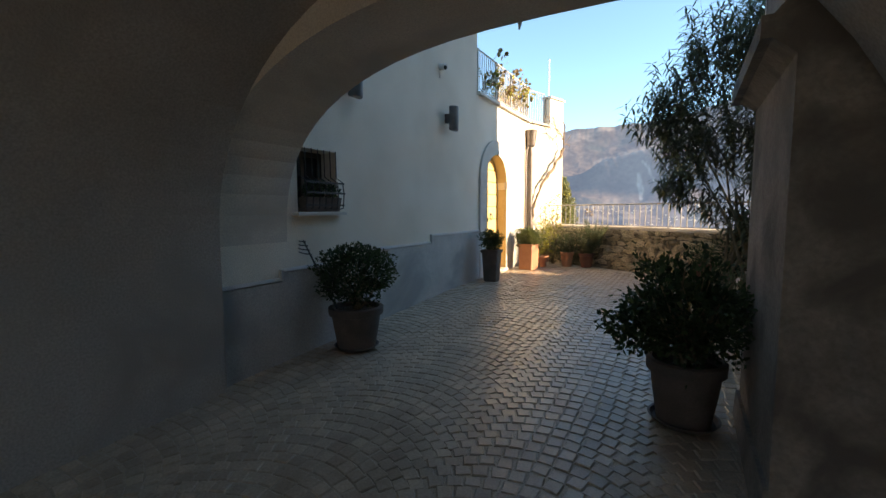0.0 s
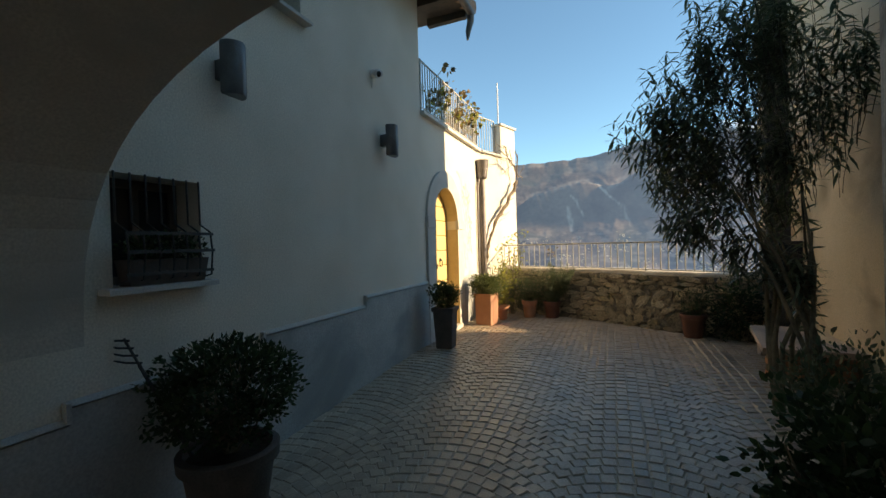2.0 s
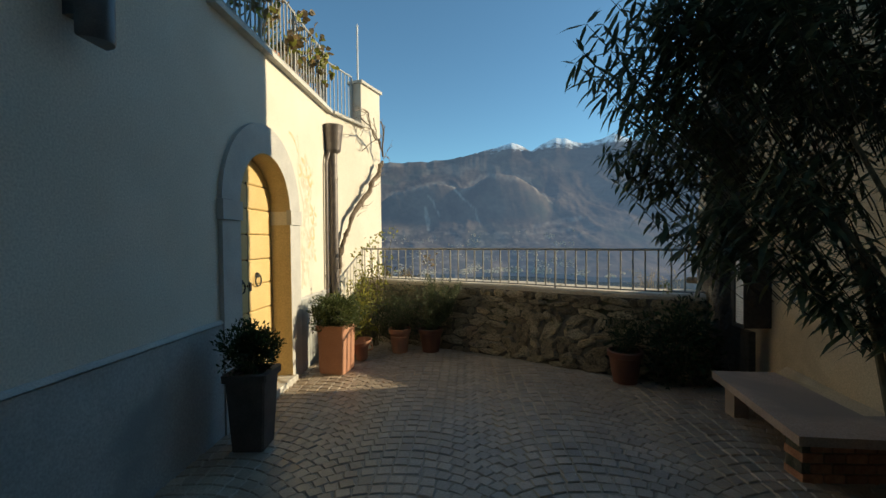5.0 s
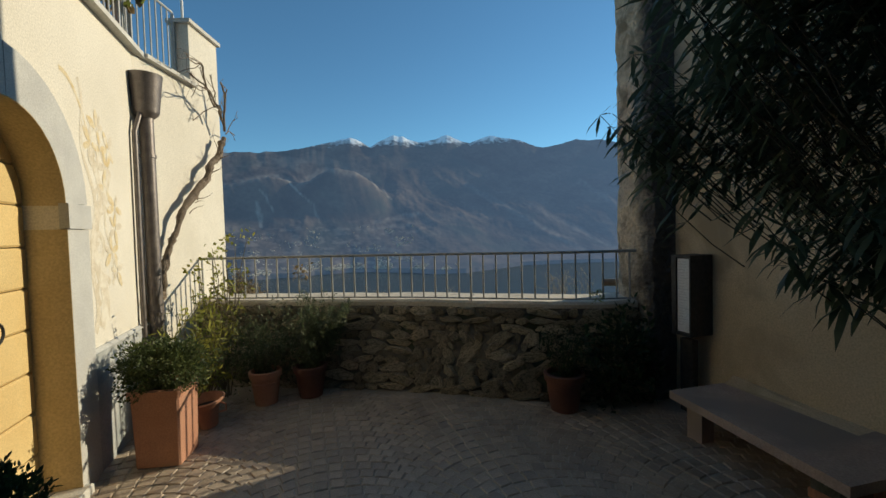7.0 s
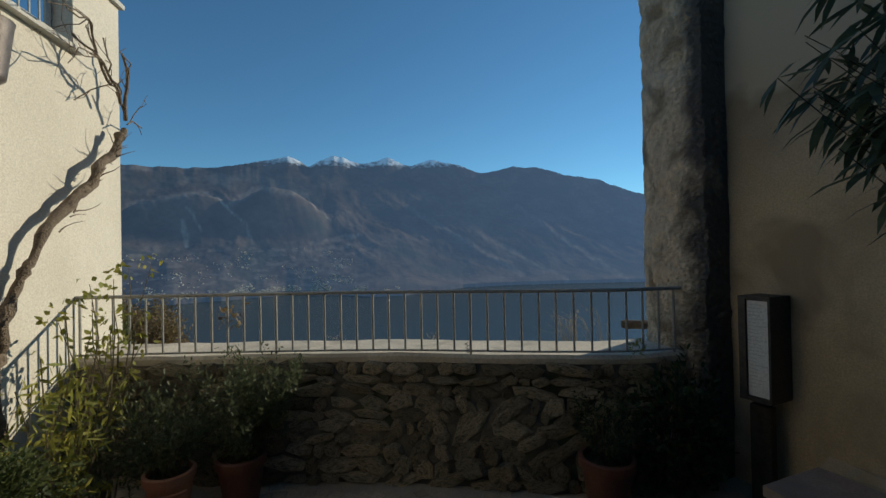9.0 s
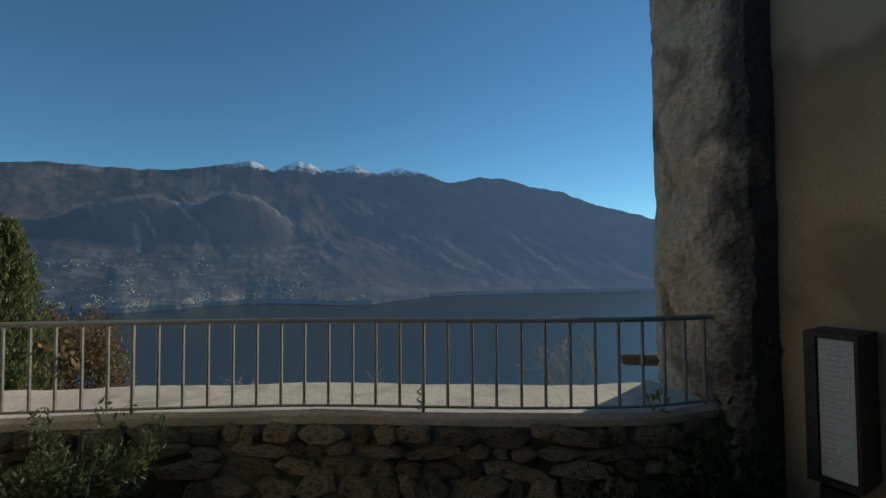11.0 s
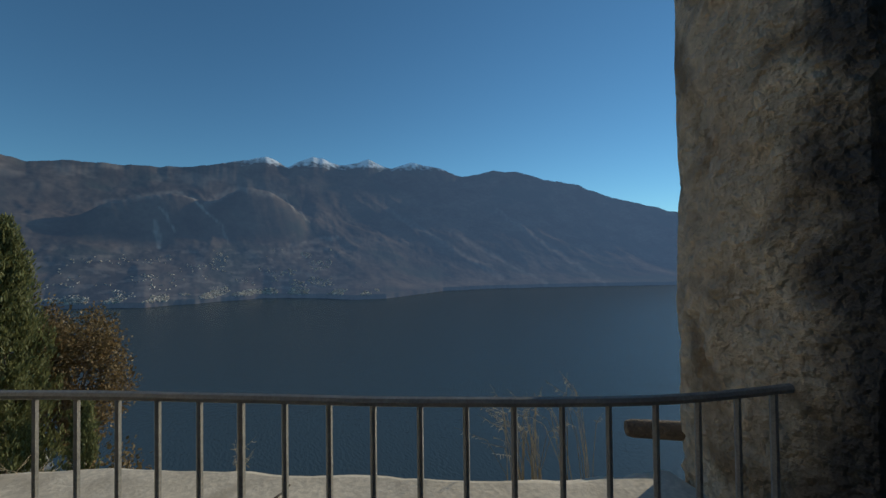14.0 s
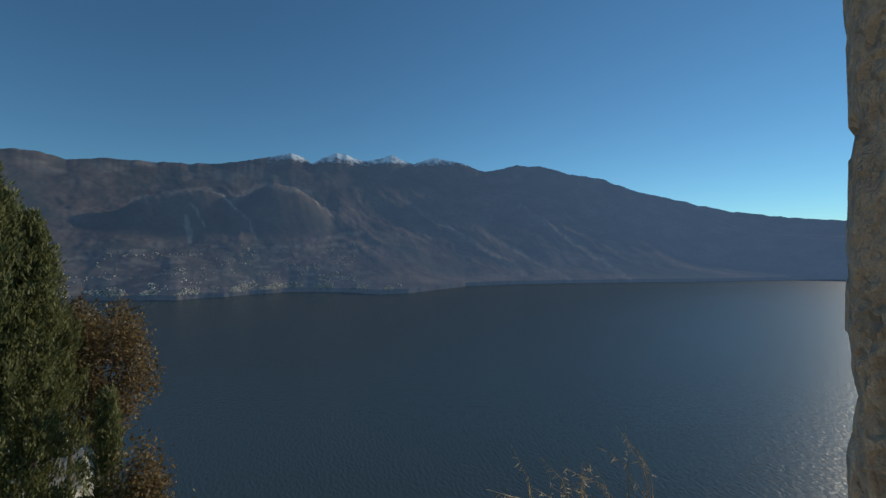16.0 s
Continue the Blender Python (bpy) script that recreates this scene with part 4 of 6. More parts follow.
flared = thing("terracotta_pot", "small weathered terracotta pot with a wide flared rim, leaning slightly", "pot", (0.57, 8.33, ground_z(8.3) + 0.008), 0)
flared.matrix_basis = flared.matrix_basis @ pose(0, 0, 0, 4, -5, 0)
part("pot", Geo().lathe([(0.068, 0), (0.078, 0.08), (0.10, 0.16), (0.115, 0.19), (0.145, 0.212), (0.15, 0.23), (0.138, 0.236), (0.11, 0.20), (0.095, 0.16), (0.08, 0.13)], 28), TERRACOTTA, flared, smooth=True)
part("soil", Geo().lathe([(0.085, 0.12), (0.098, 0.165), (0.04, 0.172)], 20), SOIL, flared)
part("handle", Geo().tube([(0.12, -0.05, 0.20), (0.158, -0.065, 0.18), (0.155, -0.065, 0.13), (0.098, -0.04, 0.115)], 0.008, 7), TERRACOTTA, flared, smooth=True)

# yellowing shrub and roses in the corner by the downpipe
shrub = thing("corner_shrub", "straggly yellow-green shrub in the sunny corner beside the downpipe", "shrub", (0.42, 8.62, ground_z(8.6)))
g, s = Geo(), Geo()
for _ in range(34):
    e = Vector((rnd(-0.28, 0.42), rnd(-0.45, 0.3), rnd(0.35, 1.15)))
    m = e * 0.5 + Vector((rnd(-0.06, 0.06), rnd(-0.06, 0.06), 0.06))
    s.tube([(e.x * 0.15, e.y * 0.15, 0), m, e], [0.007, 0.005, 0.003], 5)
    for _ in range(25):
        k = rnd(0.45, 1.02)
        p = (Vector((e.x * 0.15, e.y * 0.15, 0)).lerp(m, k * 2) if k < 0.5 else m.lerp(e, k * 2 - 1)) + rand_dir() * 0.035
        g.leaf(p, rand_dir() + Vector((0, 0, -0.1)), rand_dir(), rnd(0.05, 0.105), rnd(0.011, 0.019))
tagged(part("stem", s, STEM, shrub), kind="stuff")
part("foliage", g, YELLOWGREEN, shrub)
shrub = thing("rose_bush", "leggy rose bush with thorny stems and few leaves at the railing", "shrub", (0.58, 8.98, ground_z(9)))
g, s, o = Geo(), Geo(), Geo()
for _ in range(16):
    e = Vector((rnd(-0.25, 0.24), rnd(-0.1, 0.3), rnd(0.85, 1.6)))
    pts = [Vector((e.x * 0.2, e.y * 0.2, 0))]
    for k in (0.3, 0.55, 0.8, 1.0):
        pts.append(Vector((e.x * k, e.y * k, e.z * k)) + rand_dir() * 0.05)
    s.tube(pts, [0.006, 0.0055, 0.005, 0.004, 0.002], 5)
    for _ in range(20):
        p = pts[random.choice((2, 3, 4, 4))] + rand_dir() * 0.07
        g.leaf(p, rand_dir() + Vector((0, 0, -0.2)), rand_dir(), rnd(0.035, 0.06), rnd(0.02, 0.032))
for _ in range(30):
    p = Vector((rnd(0.66, 0.84), rnd(0.15, 0.3), rnd(1.05, 1.25)))
    o.leaf(p, rand_dir(), rand_dir(), rnd(0.03, 0.06), rnd(0.02, 0.035))
tagged(part("stem", s, STEM, shrub), kind="stuff")
part("foliage", g, YELLOWGREEN, shrub)
part("withered_leaves", o, AUTUMN, shrub, "withered orange leaves")
shrub = thing("herb_shrubs", "low grey-green herbs filling the corner behind the pots", "shrub", (0.9, 8.95, ground_z(8.9)))
g = foliage(Geo(), (0, 0, 0.42), (0.5, 0.28, 0.36), 2600, 0.04, 0.012, inner=0.1, lump=0.5, upward=0.6)
foliage(g, (0.55, -0.1, 0.5), (0.28, 0.2, 0.3), 1300, 0.035, 0.008, inner=0.1, lump=0.5, upward=0.9)
part("foliage", g, ROSEMARY, shrub)

# shrubs at the parapet's dark end and at the foot of the oleander
shrub = thing("dark_shrub", "dark leafy shrub against the parapet beside the bench", "shrub", (3.95, 7.45, ground_z(7.4)))
tagged(part("stem", twigs(Geo(), (0, 0, 0), (0, 0, 0.45), (0.35, 0.2, 0.4), 16, 0.006), STEM, shrub), kind="stuff")
part("foliage", foliage(Geo(), (0, 0, 0.42), (0.36, 0.2, 0.42), 1700, 0.055, 0.02, inner=0.2, lump=0.5), LAUREL, shrub)
shrub = thing("low_shrub", "low loose green shrub at the foot of the oleander", "shrub", (3.85, 4.35, ground_z(4.3)))
tagged(part("stem", twigs(Geo(), (0, 0, 0), (0, 0, 0.3), (0.35, 0.35, 0.35), 18, 0.005), STEM, shrub), kind="stuff")
g = foliage(Geo(), (0, 0, 0.34), (0.42, 0.4, 0.34), 1800, 0.05, 0.022, inner=0.15, lump=0.55)
part("foliage", g, OLEANDER, shrub)


def oleander():
    """A tall clump of canes, each ending in sprays of long narrow leaves."""
    base = Vector((3.75, 4.85, ground_z(4.85)))
    tree = thing("oleander", "tall dark green oleander with many canes and long leaves", "tree", base)
    lumps = [((3.0, 5.6, 2.9), 0.44), ((2.68, 5.5, 2.78), 0.26), ((2.82, 5.45, 3.02), 0.28), ((3.02, 5.38, 3.3), 0.3), ((3.28, 5.3, 3.62), 0.3), ((3.42, 5.35, 3.35), 0.42), ((3.5, 5.7, 3.0), 0.5), ((3.12, 5.75, 2.35), 0.34), ((3.7, 5.4, 2.4), 0.42), ((3.75, 5.2, 3.75), 0.46), ((3.9, 5.7, 3.5), 0.5), ((3.5, 6.0, 2.45), 0.32), ((3.85, 5.9, 2.2), 0.34), ((4.05, 5.5, 2.8), 0.42), ((3.05, 5.15, 2.0), 0.26), ((3.15, 5.05, 2.75), 0.36), ((4.1, 4.95, 3.2), 0.4), ((3.75, 5.6, 4.0), 0.35), ((2.9, 6.12, 2.32), 0.2), ((3.2, 6.15, 2.55), 0.28), ((2.98, 5.4, 1.86), 0.2), ((3.45, 5.15, 1.62), 0.28), ((3.72, 4.95, 1.35), 0.24)]
    canes, leaves = Geo(), Geo()
    for c, r in lumps:
        c = Vector(c) - base
        for _ in range(int(8 + 36 * r)):
            d = rand_dir()
            tip = c + d * r * rnd(0.4, 1.05)
            foot = Vector((rnd(-0.16, 0.16), rnd(-0.16, 0.16), 0))
            mid = foot.lerp(tip, 0.5) + Vector((0.10, 0.0, 0.18)) + rand_dir() * 0.06
            fork = mid.lerp(tip, 0.55) + rand_dir() * 0.06
            if tip.z > fork.z - 0.02:
                canes.tube([fork.lerp(mid, 0.25), fork, tip], [0.003, 0.0024, 0.0016], 4)
            axis = (tip - fork).normalized()
            for ring in range(random.randint(4, 6)):
                q = fork.lerp(tip, 0.25 + ring * 0.15)
                turn = rnd(0, 6.3)
                u = axis.orthogonal().normalized()
                v = axis.cross(u)
                for k in range(4):
                    a = turn + k * math.pi / 2 + rnd(-0.4, 0.4)
                    way = (u * math.cos(a) + v * math.sin(a)) * 0.9 + axis * rnd(-0.1, 0.5) + Vector((0, 0, rnd(-0.85, 0.05)))
                    s = rnd(0.75, 1.2)
                    leaves.leaf(q, way, Vector((0, 0, 1)), 0.15 * s, 0.023 * s)
    for _ in range(13):
        a = rnd(0, 6.3)
        foot = Vector((0.15 * math.cos(a), 0.15 * math.sin(a), 0))
        tip = Vector((rnd(-0.45, 0.2), rnd(0.0, 0.55), rnd(1.3, 1.9)))
        part("cane", Geo().tube([foot, foot + Vector((tip.x * 0.12, tip.y * 0.12, 0.55)), foot.lerp(tip, 0.55) + Vector((0.05, 0, 0.2)), tip], [0.021, 0.018, 0.014, 0.008], 7), STEM, tree, smooth=True)
    # the low branch that hangs out over the bench
    drop = [Vector((3.95, 5.35, 2.1)) - base, Vector((3.92, 5.2, 1.55)) - base, Vector((3.95, 5.12, 1.15)) - base, Vector((3.92, 5.1, 0.85)) - base]
    canes.tube(drop, [0.012, 0.01, 0.008, 0.004], 6)
    for _ in range(70):
        k = rnd(0.3, 3)
        i = min(int(k), 2)
        leaves.leaf(drop[i].lerp(drop[i + 1], k - i), rand_dir() + Vector((0, 0, -0.5)), rand_dir(), rnd(0.10, 0.16), 0.02)
    tagged(part("twig", canes, DARKSTEM, tree), kind="stuff")
    part("crown", leaves, OLEANDER, tree)


oleander()

# ---------- the door ----------
door = tagged(new("door_1"), "closed ochre door of wide horizontal boards in an arched stone surround", "door", "", "structure")
door.matrix_basis = pose(-0.19, DOOR_Y, 0.34)
top_z = DOOR_SPRING + DOOR_R - 0.34
edges = [0.0, 0.24, 0.49, 0.73, 0.98, 1.22, 1.46, 1.70, 1.93, top_z - 0.005]
for i, (z0, z1) in enumerate(zip(edges, edges[1:])):
    def half(z):
        h = z - (DOOR_SPRING - 0.34)
        return DOOR_R - 0.003 if h <= 0 else math.sqrt(max(DOOR_R ** 2 - h * h, 0.0009)) - 0.003
    zs = [z0 + 0.003 + (z1 - 0.006 - z0) * k / 4 for k in range(5)]
    outline = [(-half(z), z) for z in zs] + [(half(z), z) for z in reversed(zs)]
    cy, cz = 0.0, (z0 + z1) / 2
    inner = [(y * 0.985, cz + (z - cz) * 0.90) for y, z in outline]
    g = Geo()
    m = len(outline)
    vs = [(-0.03, y, z) for y, z in outline] + [(0.010, y, z) for y, z in outline] + [(0.020, y, z) for y, z in inner]
    g.add(vs, [tuple(range(m)), tuple(range(2 * m, 3 * m))[::-1]] + [(q * m + k, q * m + (k + 1) % m, (q + 1) * m + (k + 1) % m, (q + 1) * m + k)[::-1] for q in (0, 1) for k in range(m)])
    part("board", g, DOORPAINT, door)
part("meeting_gap", Geo().box(0.0, -0.004, 0.0, 0.0215, 0.004, 1.95), WOODDARK, door)
for y, z in ((-0.15, 0.98), (0.16, 1.02)):
    knob = part("knocker", Geo().tube([(0.018, y, z + 0.05), (0.045, y, z + 0.05)], [0.03, 0.022], 12), IRON, door, "dark iron ring knocker", True)
    ring = [(0.04, y + 0.055 * math.sin(a), z - 0.0 + 0.055 * math.cos(a)) for a in np.linspace(0, 2 * math.pi, 21)]
    part("ring", Geo().tube(ring, 0.007, 6), IRON, knob)
part("lock_plate", Geo().box(0.018, 0.02, 0.93, 0.026, 0.055, 1.01), IRON, door)
part("hinge", Geo().box(0.018, -0.42, 1.58, 0.03, -0.34, 1.72), IRON, door)


def surround(r0, r1, x0, x1, a0, a1, steps=10):
    g = Geo()
    for i in range(steps):
        a, b = a0 + (a1 - a0) * i / steps, a0 + (a1 - a0) * (i + 1) / steps
        ring = [(r0, a), (r1, a), (r1, b), (r0, b)]
        pts = [(DOOR_Y - r * math.cos(t), DOOR_SPRING + r * math.sin(t)) for r, t in ring]
        g.prism([(x0, *p) for p in pts][::-1], [(x1, *p) for p in pts][::-1])
    return g


frame_1 = tagged(new("door_surround"), "grey stone surround with round arch and keystone joint", "door surround", "", "structure")
R1 = 0.755
part("voussoir", surround(DOOR_R, R1, 0.0, 0.035, 0.03, math.pi / 2 - 0.004), TRIM, frame_1)
part("voussoir", surround(DOOR_R, R1, 0.0, 0.035, math.pi / 2 + 0.004, math.pi - 0.03), TRIM, frame_1)
for s in (-1, 1):
    ya, yb = sorted((DOOR_Y + s * DOOR_R, DOOR_Y + s * R1))
    part("jamb_stone", Geo().box(0.0, ya, 0.24, 0.035, yb, 1.90), TRIM, frame_1)
    part("impost", Geo().box(0.0, ya - 0.012, 1.904, 0.05, yb + 0.012, 2.055), TRIM, frame_1)
    y0, y1 = (DOOR_Y + s * (DOOR_R - 0.004), DOOR_Y + s * DOOR_R)
    part("reveal", Geo().box(-0.30, min(y0, y1), 0.3, 0.034, max(y0, y1), 1.90), REVEAL, frame_1, "ochre painted reveal")
part("reveal_arch", surround(DOOR_R - 0.004, DOOR_R, -0.30, 0.034, 0.0, math.pi, 20), REVEAL, frame_1, "ochre painted arch reveal")
part("threshold", Geo().bevel_box(-0.3, DOOR_Y - 0.52, 0.2, 0.075, DOOR_Y + 0.53, 0.335, 0.008), PALE_STONE, frame_1, "pale stone doorstep")

# faded painted tendrils on the plaster beside the door
fresco = tagged(new("fresco"), "faded ochre painted tendrils and fruit on the plaster beside the door", "wall painting", "", "structure")


LAYER = [0.0012]


def band(pts, w0, w1):
    g = Geo()
    LAYER[0] += 0.00003
    q = LAYER[0]
    n = len(pts)
    for i, (y, z) in enumerate(pts):
        yb, zb = pts[min(i + 1, n - 1)]
        ya, za = pts[max(i - 1, 0)]
        d = math.hypot(yb - ya, zb - za) or 1
        w = (w0 + (w1 - w0) * i / (n - 1)) / 2
        ny, nz = -(zb - za) / d * w, (yb - ya) / d * w
        g.v += [(q, y + ny, z + nz), (q, y - ny, z - nz)]
    g.f += [(2 * i, 2 * i + 1, 2 * i + 3, 2 * i + 2) for i in range(n - 1)]
    return g


def wave(y0, z0, z1, amp, waves, lean, n=40):
    return [(y0 + lean * k / n + amp * math.sin(k / n * waves * 6.283), z0 + (z1 - z0) * k / n) for k in range(n + 1)]


def scroll(y, z, r, turns, start, n=34):
    return [(y + r * (1 - 0.75 * k / n) * math.cos(start + turns * 6.283 * k / n), z + r * (1 - 0.75 * k / n) * math.sin(start + turns * 6.283 * k / n)) for k in range(n + 1)]


part("tendril", band([(7.62 + 0.42 * k / 20, 2.88 - 0.55 * (k / 20) ** 2.2) for k in range(21)], 0.035, 0.02), FRESCO_OCHRE, fresco)
part("tendril", band(wave(8.00, 1.22, 2.5, 0.07, 1.7, 0.02), 0.11, 0.06), FRESCO_PALE, fresco)
part("tendril", band(wave(8.22, 1.5, 2.72, 0.05, 2.0, -0.08), 0.04, 0.025), FRESCO_PALE, fresco)
part("tendril", band(wave(8.10, 1.25, 2.9, 0.045, 2.4, -0.28), 0.05, 0.03), FRESCO_PALE, fresco)
part("tendril", band(wave(7.90, 1.2, 2.1, 0.04, 1.5, 0.1), 0.06, 0.03), FRESCO_PALE, fresco)
for y, z, r, turns, start in ((8.06, 1.45, 0.13, 1.2, 0.5), (8.02, 1.78, 0.10, -1.1, 2.0), (8.05, 2.12, 0.11, 1.2, 4.0), (8.0, 2.42, 0.09, -1.2, 1.0)):
    part("tendril", band(scroll(y, z, r, turns, start), 0.05, 0.025), FRESCO_PALE, fresco)
for y, z, lean in ((8.08, 2.62, 0.4), (7.98, 2.5, 1.4), (8.26, 2.5, 0.9), (8.2, 2.36, -0.3), (8.32, 2.08, 1.2), (8.18, 2.2, 0.8), (8.3, 1.92, 0.2), (8.22, 1.74, -0.6), (8.3, 1.6, 0.5)):
    for k in range(5):
        a, s = lean + k * 1.15 + rnd(-0.2, 0.2), rnd(0.045, 0.07)
        y1, z1 = y + math.cos(a) * s * 1.2, z + math.sin(a) * s * 1.2
        ring = [(y1 + math.cos(a) * s * math.cos(q) - math.sin(a) * s * 0.42 * math.sin(q), z1 + math.sin(a) * s * math.cos(q) + math.cos(a) * s * 0.42 * math.sin(q)) for q in np.linspace(0, 2 * math.pi, 13)[:-1]]
        LAYER[0] += 0.00003
        part("painted_leaf", Geo().add([(LAYER[0], *p) for p in ring], [tuple(range(12))]), FRESCO_OCHRE if k % 3 else FRESCO_PALE, fresco)

# ---------- fittings on the house front ----------
for y, z in ((2.93, 2.70), (5.11, 2.70)):
    lamp = thing("wall_lamp", "anthracite half-round metal wall lamp, switched off", "lamp", (0, y, z), group="wall lamps")
    g = Geo()
    r, n = 0.088, 14
    ring = [(0.10 + 0.0, -r), *[(0.10 + r * 1.15 * math.sin(math.pi * k / n), -r * math.cos(math.pi * k / n)) for k in range(1, n)], (0.10, r)]
    lv = [(-0.03, 0.93), (-0.018, 1.0), (0.305, 1.0), (0.32, 0.93)]
    vs = [((x - 0.14) * s + 0.14, y_ * s, zz) for zz, s in lv for x, y_ in ring]
    m = len(ring)
    g.add(vs, [tuple(range(m)), tuple(range(len(vs) - m, len(vs)))[::-1]] + [(i * m + k, i * m + (k + 1) % m, (i + 1) * m + (k + 1) % m, (i + 1) * m + k)[::-1] for i in range(3) for k in range(m)])
    part("shade", g, ANTHRACITE, lamp, smooth=True)
    part("bracket", Geo().box(0.0, -0.04, 0.09, 0.11, 0.04, 0.22), ANTHRACITE, lamp)
cctv = thing("security_camera", "small white dome-eyed security camera on the wall", "camera", (0, 4.93, 3.56))
part("base", Geo().tube([(0, 0, 0.0), (0.05, 0, 0.0)], [0.05, 0.045], 18), WHITEPAINT, cctv, smooth=True)
eye_part = part("housing", Geo().tube([(0.045, 0, 0), (0.08, -0.015, -0.015), (0.11, -0.03, -0.03)], [0.04, 0.047, 0.043], 18), WHITEPAINT, cctv, smooth=True)
part("lens", Geo().tube([(0.108, -0.03, -0.03), (0.118, -0.033, -0.033)], [0.034, 0.022], 16), glass, eye_part, "black glass lens")
part("cable", Geo().tube([(0.01, 0.0, -0.04), (0.012, -0.02, -0.1), (0.006, -0.015, -0.16)], 0.004, 5), INK, cctv)


def house_window(name, y0, y1, z0, z1, label):
    w = tagged(new(name), label, "window", "", "structure")
    fr = Geo()
    for a in ((y0, y0 + 0.05, z0, z1), (y1 - 0.05, y1, z0, z1), (y0 + 0.05, y1 - 0.05, z0, z0 + 0.05), (y0 + 0.05, y1 - 0.05, z1 - 0.05, z1), ((y0 + y1) / 2 - 0.02, (y0 + y1) / 2 + 0.02, z0 + 0.05, z1 - 0.05)):
        fr.box(-0.26, a[0], a[2], -0.21, a[1], a[3])
    part("window_frame", fr, WOODDARK, w)
    part("pane", Geo().box(-0.238, y0 + 0.045, z0 + 0.045, -0.232, y1 - 0.045, z1 - 0.045), glass, w)
    part("window_sill", Geo().bevel_box(-0.2, y0 - 0.07, z0 - 0.03, 0.09, y1 + 0.05, z0 + 0.004, 0.006), TRIM, w)
    return w


house_window("window_1", 2.22, 2.745, 1.47, 2.085, "small dark window with iron grille and stone sill")
house_window("window_2", 3.25, 3.77, 3.585, 4.55, "upper window with a projecting stone sill")
grille = thing("window_grille", "dark iron basket grille over the small window", "grille", (0, 2.483, 1.47))
for k in range(7):
    y = -0.25 + k * 0.083
    part("bar", Geo().tube([(0.01, y, 0.62), (0.015, y, 0.35), (0.10, y, 0.30), (0.115, y, 0.18), (0.10, y, 0.04), (0.01, y, 0.02)], 0.006, 5), IRON, grille)
for x, z in ((0.105, 0.28), (0.117, 0.18), (0.102, 0.06)):
    part("band", Geo().box(x, -0.26, z, x + 0.006, 0.26, z + 0.018), IRON, grille)
wbox = thing("window_box", "dark window box with low green plants behind the grille", "planter", (0.035, 2.483, 1.477))
part("trough", Geo().prism([(-0.05, -0.22, 0), (0.04, -0.22, 0), (0.04, 0.22, 0), (-0.05, 0.22, 0)], [(-0.06, -0.24, 0.14), (0.055, -0.24, 0.14), (0.055, 0.24, 0.14), (-0.06, 0.24, 0.14)]), DARKPOT, wbox)
tagged(part("planting", foliage(Geo(), (0, 0, 0.2), (0.08, 0.25, 0.09), 700, 0.03, 0.014, inner=0.2), LAUREL, wbox), kind="stuff")

# rain hopper and pipes in the bend of the wall
pipe = thing("downpipe", "brown metal downpipe with a tapered rain hopper", "downpipe", (0.085, 8.86, 0))
part("hopper", Geo().lathe([(0.065, 2.90), (0.10, 2.93), (0.105, 2.95), (0.138, 3.25), (0.143, 3.27), (0.13, 3.27), (0.10, 2.99)], 26), COPPER, pipe, smooth=True)
part("pipe", Geo().tube([(0, 0, 0.3), (0, 0, 1.5), (0, 0, 2.92)], 0.056, 16), COPPER, pipe, smooth=True)
for z in (1.15, 2.55):
    part("clip", Geo().lathe([(0.058, z), (0.064, z), (0.064, z + 0.03), (0.058, z + 0.03)], 16), COPPER, pipe)
thin = thing("thin_pipe", "thin dark conduit pipe running beside the downpipe", "pipe", (0.035, 8.70, 0))
part("tube", Geo().tube([(0, 0, 0.3), (0, 0, 1.6), (0, 0.02, 2.75), (0.03, 0.09, 2.95)], 0.021, 10), COPPER, thin, smooth=True)

# bare old vine climbing the wall
vine = thing("climbing_vine", "old bare twisted vine climbing the sunny wall", "vine", (0.16, 8.98, 1.0))


def vine_branch(g, start, steps, r, heading, wander, taper, spawn, depth):
    p, d = Vector(start), Vector(heading).normalized()
    pts, rs = [p.copy()], [r]
    for _ in range(steps):
        d = (d + Vector((rnd(-0.25, 0.25) * 0.4, rnd(-1, 1) * wander, rnd(-1, 1) * wander))).normalized()
        p = p + d * rnd(0.05, 0.09)
        if p.z > 2.62:
            d.z = -abs(d.z) * 0.4
            p.z = 2.62
        lim = 0.317 * (p.y + 8.98 - 8.85) - 0.16
        p.x = min(max(p.x, lim + r + 0.012), lim + 0.26)
        r *= taper
        pts.append(p.copy())
        rs.append(r)
        if depth and random.random() < spawn:
            vine_branch(g, p, int(steps * rnd(0.45, 0.85)), r * rnd(0.45, 0.7), d + rand_dir() * 0.9 + Vector((0.15, 0, 0.25)), wander * 1.1, taper, spawn * 0.8, depth - 1)
    g.tube(pts, rs, 7)


def trunk_line(pts, r0, r1):
    out, rr = [], []
    n = 10
    for i in range(len(pts) - 1):
        a, b = Vector(pts[i]), Vector(pts[i + 1])
        for k in range(n):
            q = a.lerp(b, k / n)
            f = (i + k / n) / (len(pts) - 1)
            out.append(q + Vector((noise.noise(q * 5) * 0.02, noise.noise(q * 7 + Vector((3, 0, 0))) * 0.075, noise.noise(q * 7 + Vector((7, 0, 0))) * 0.06)))
            rr.append((r0 + (r1 - r0) * f) * (1 + 0.75 * noise.noise(q * 17)))
    return out, rr


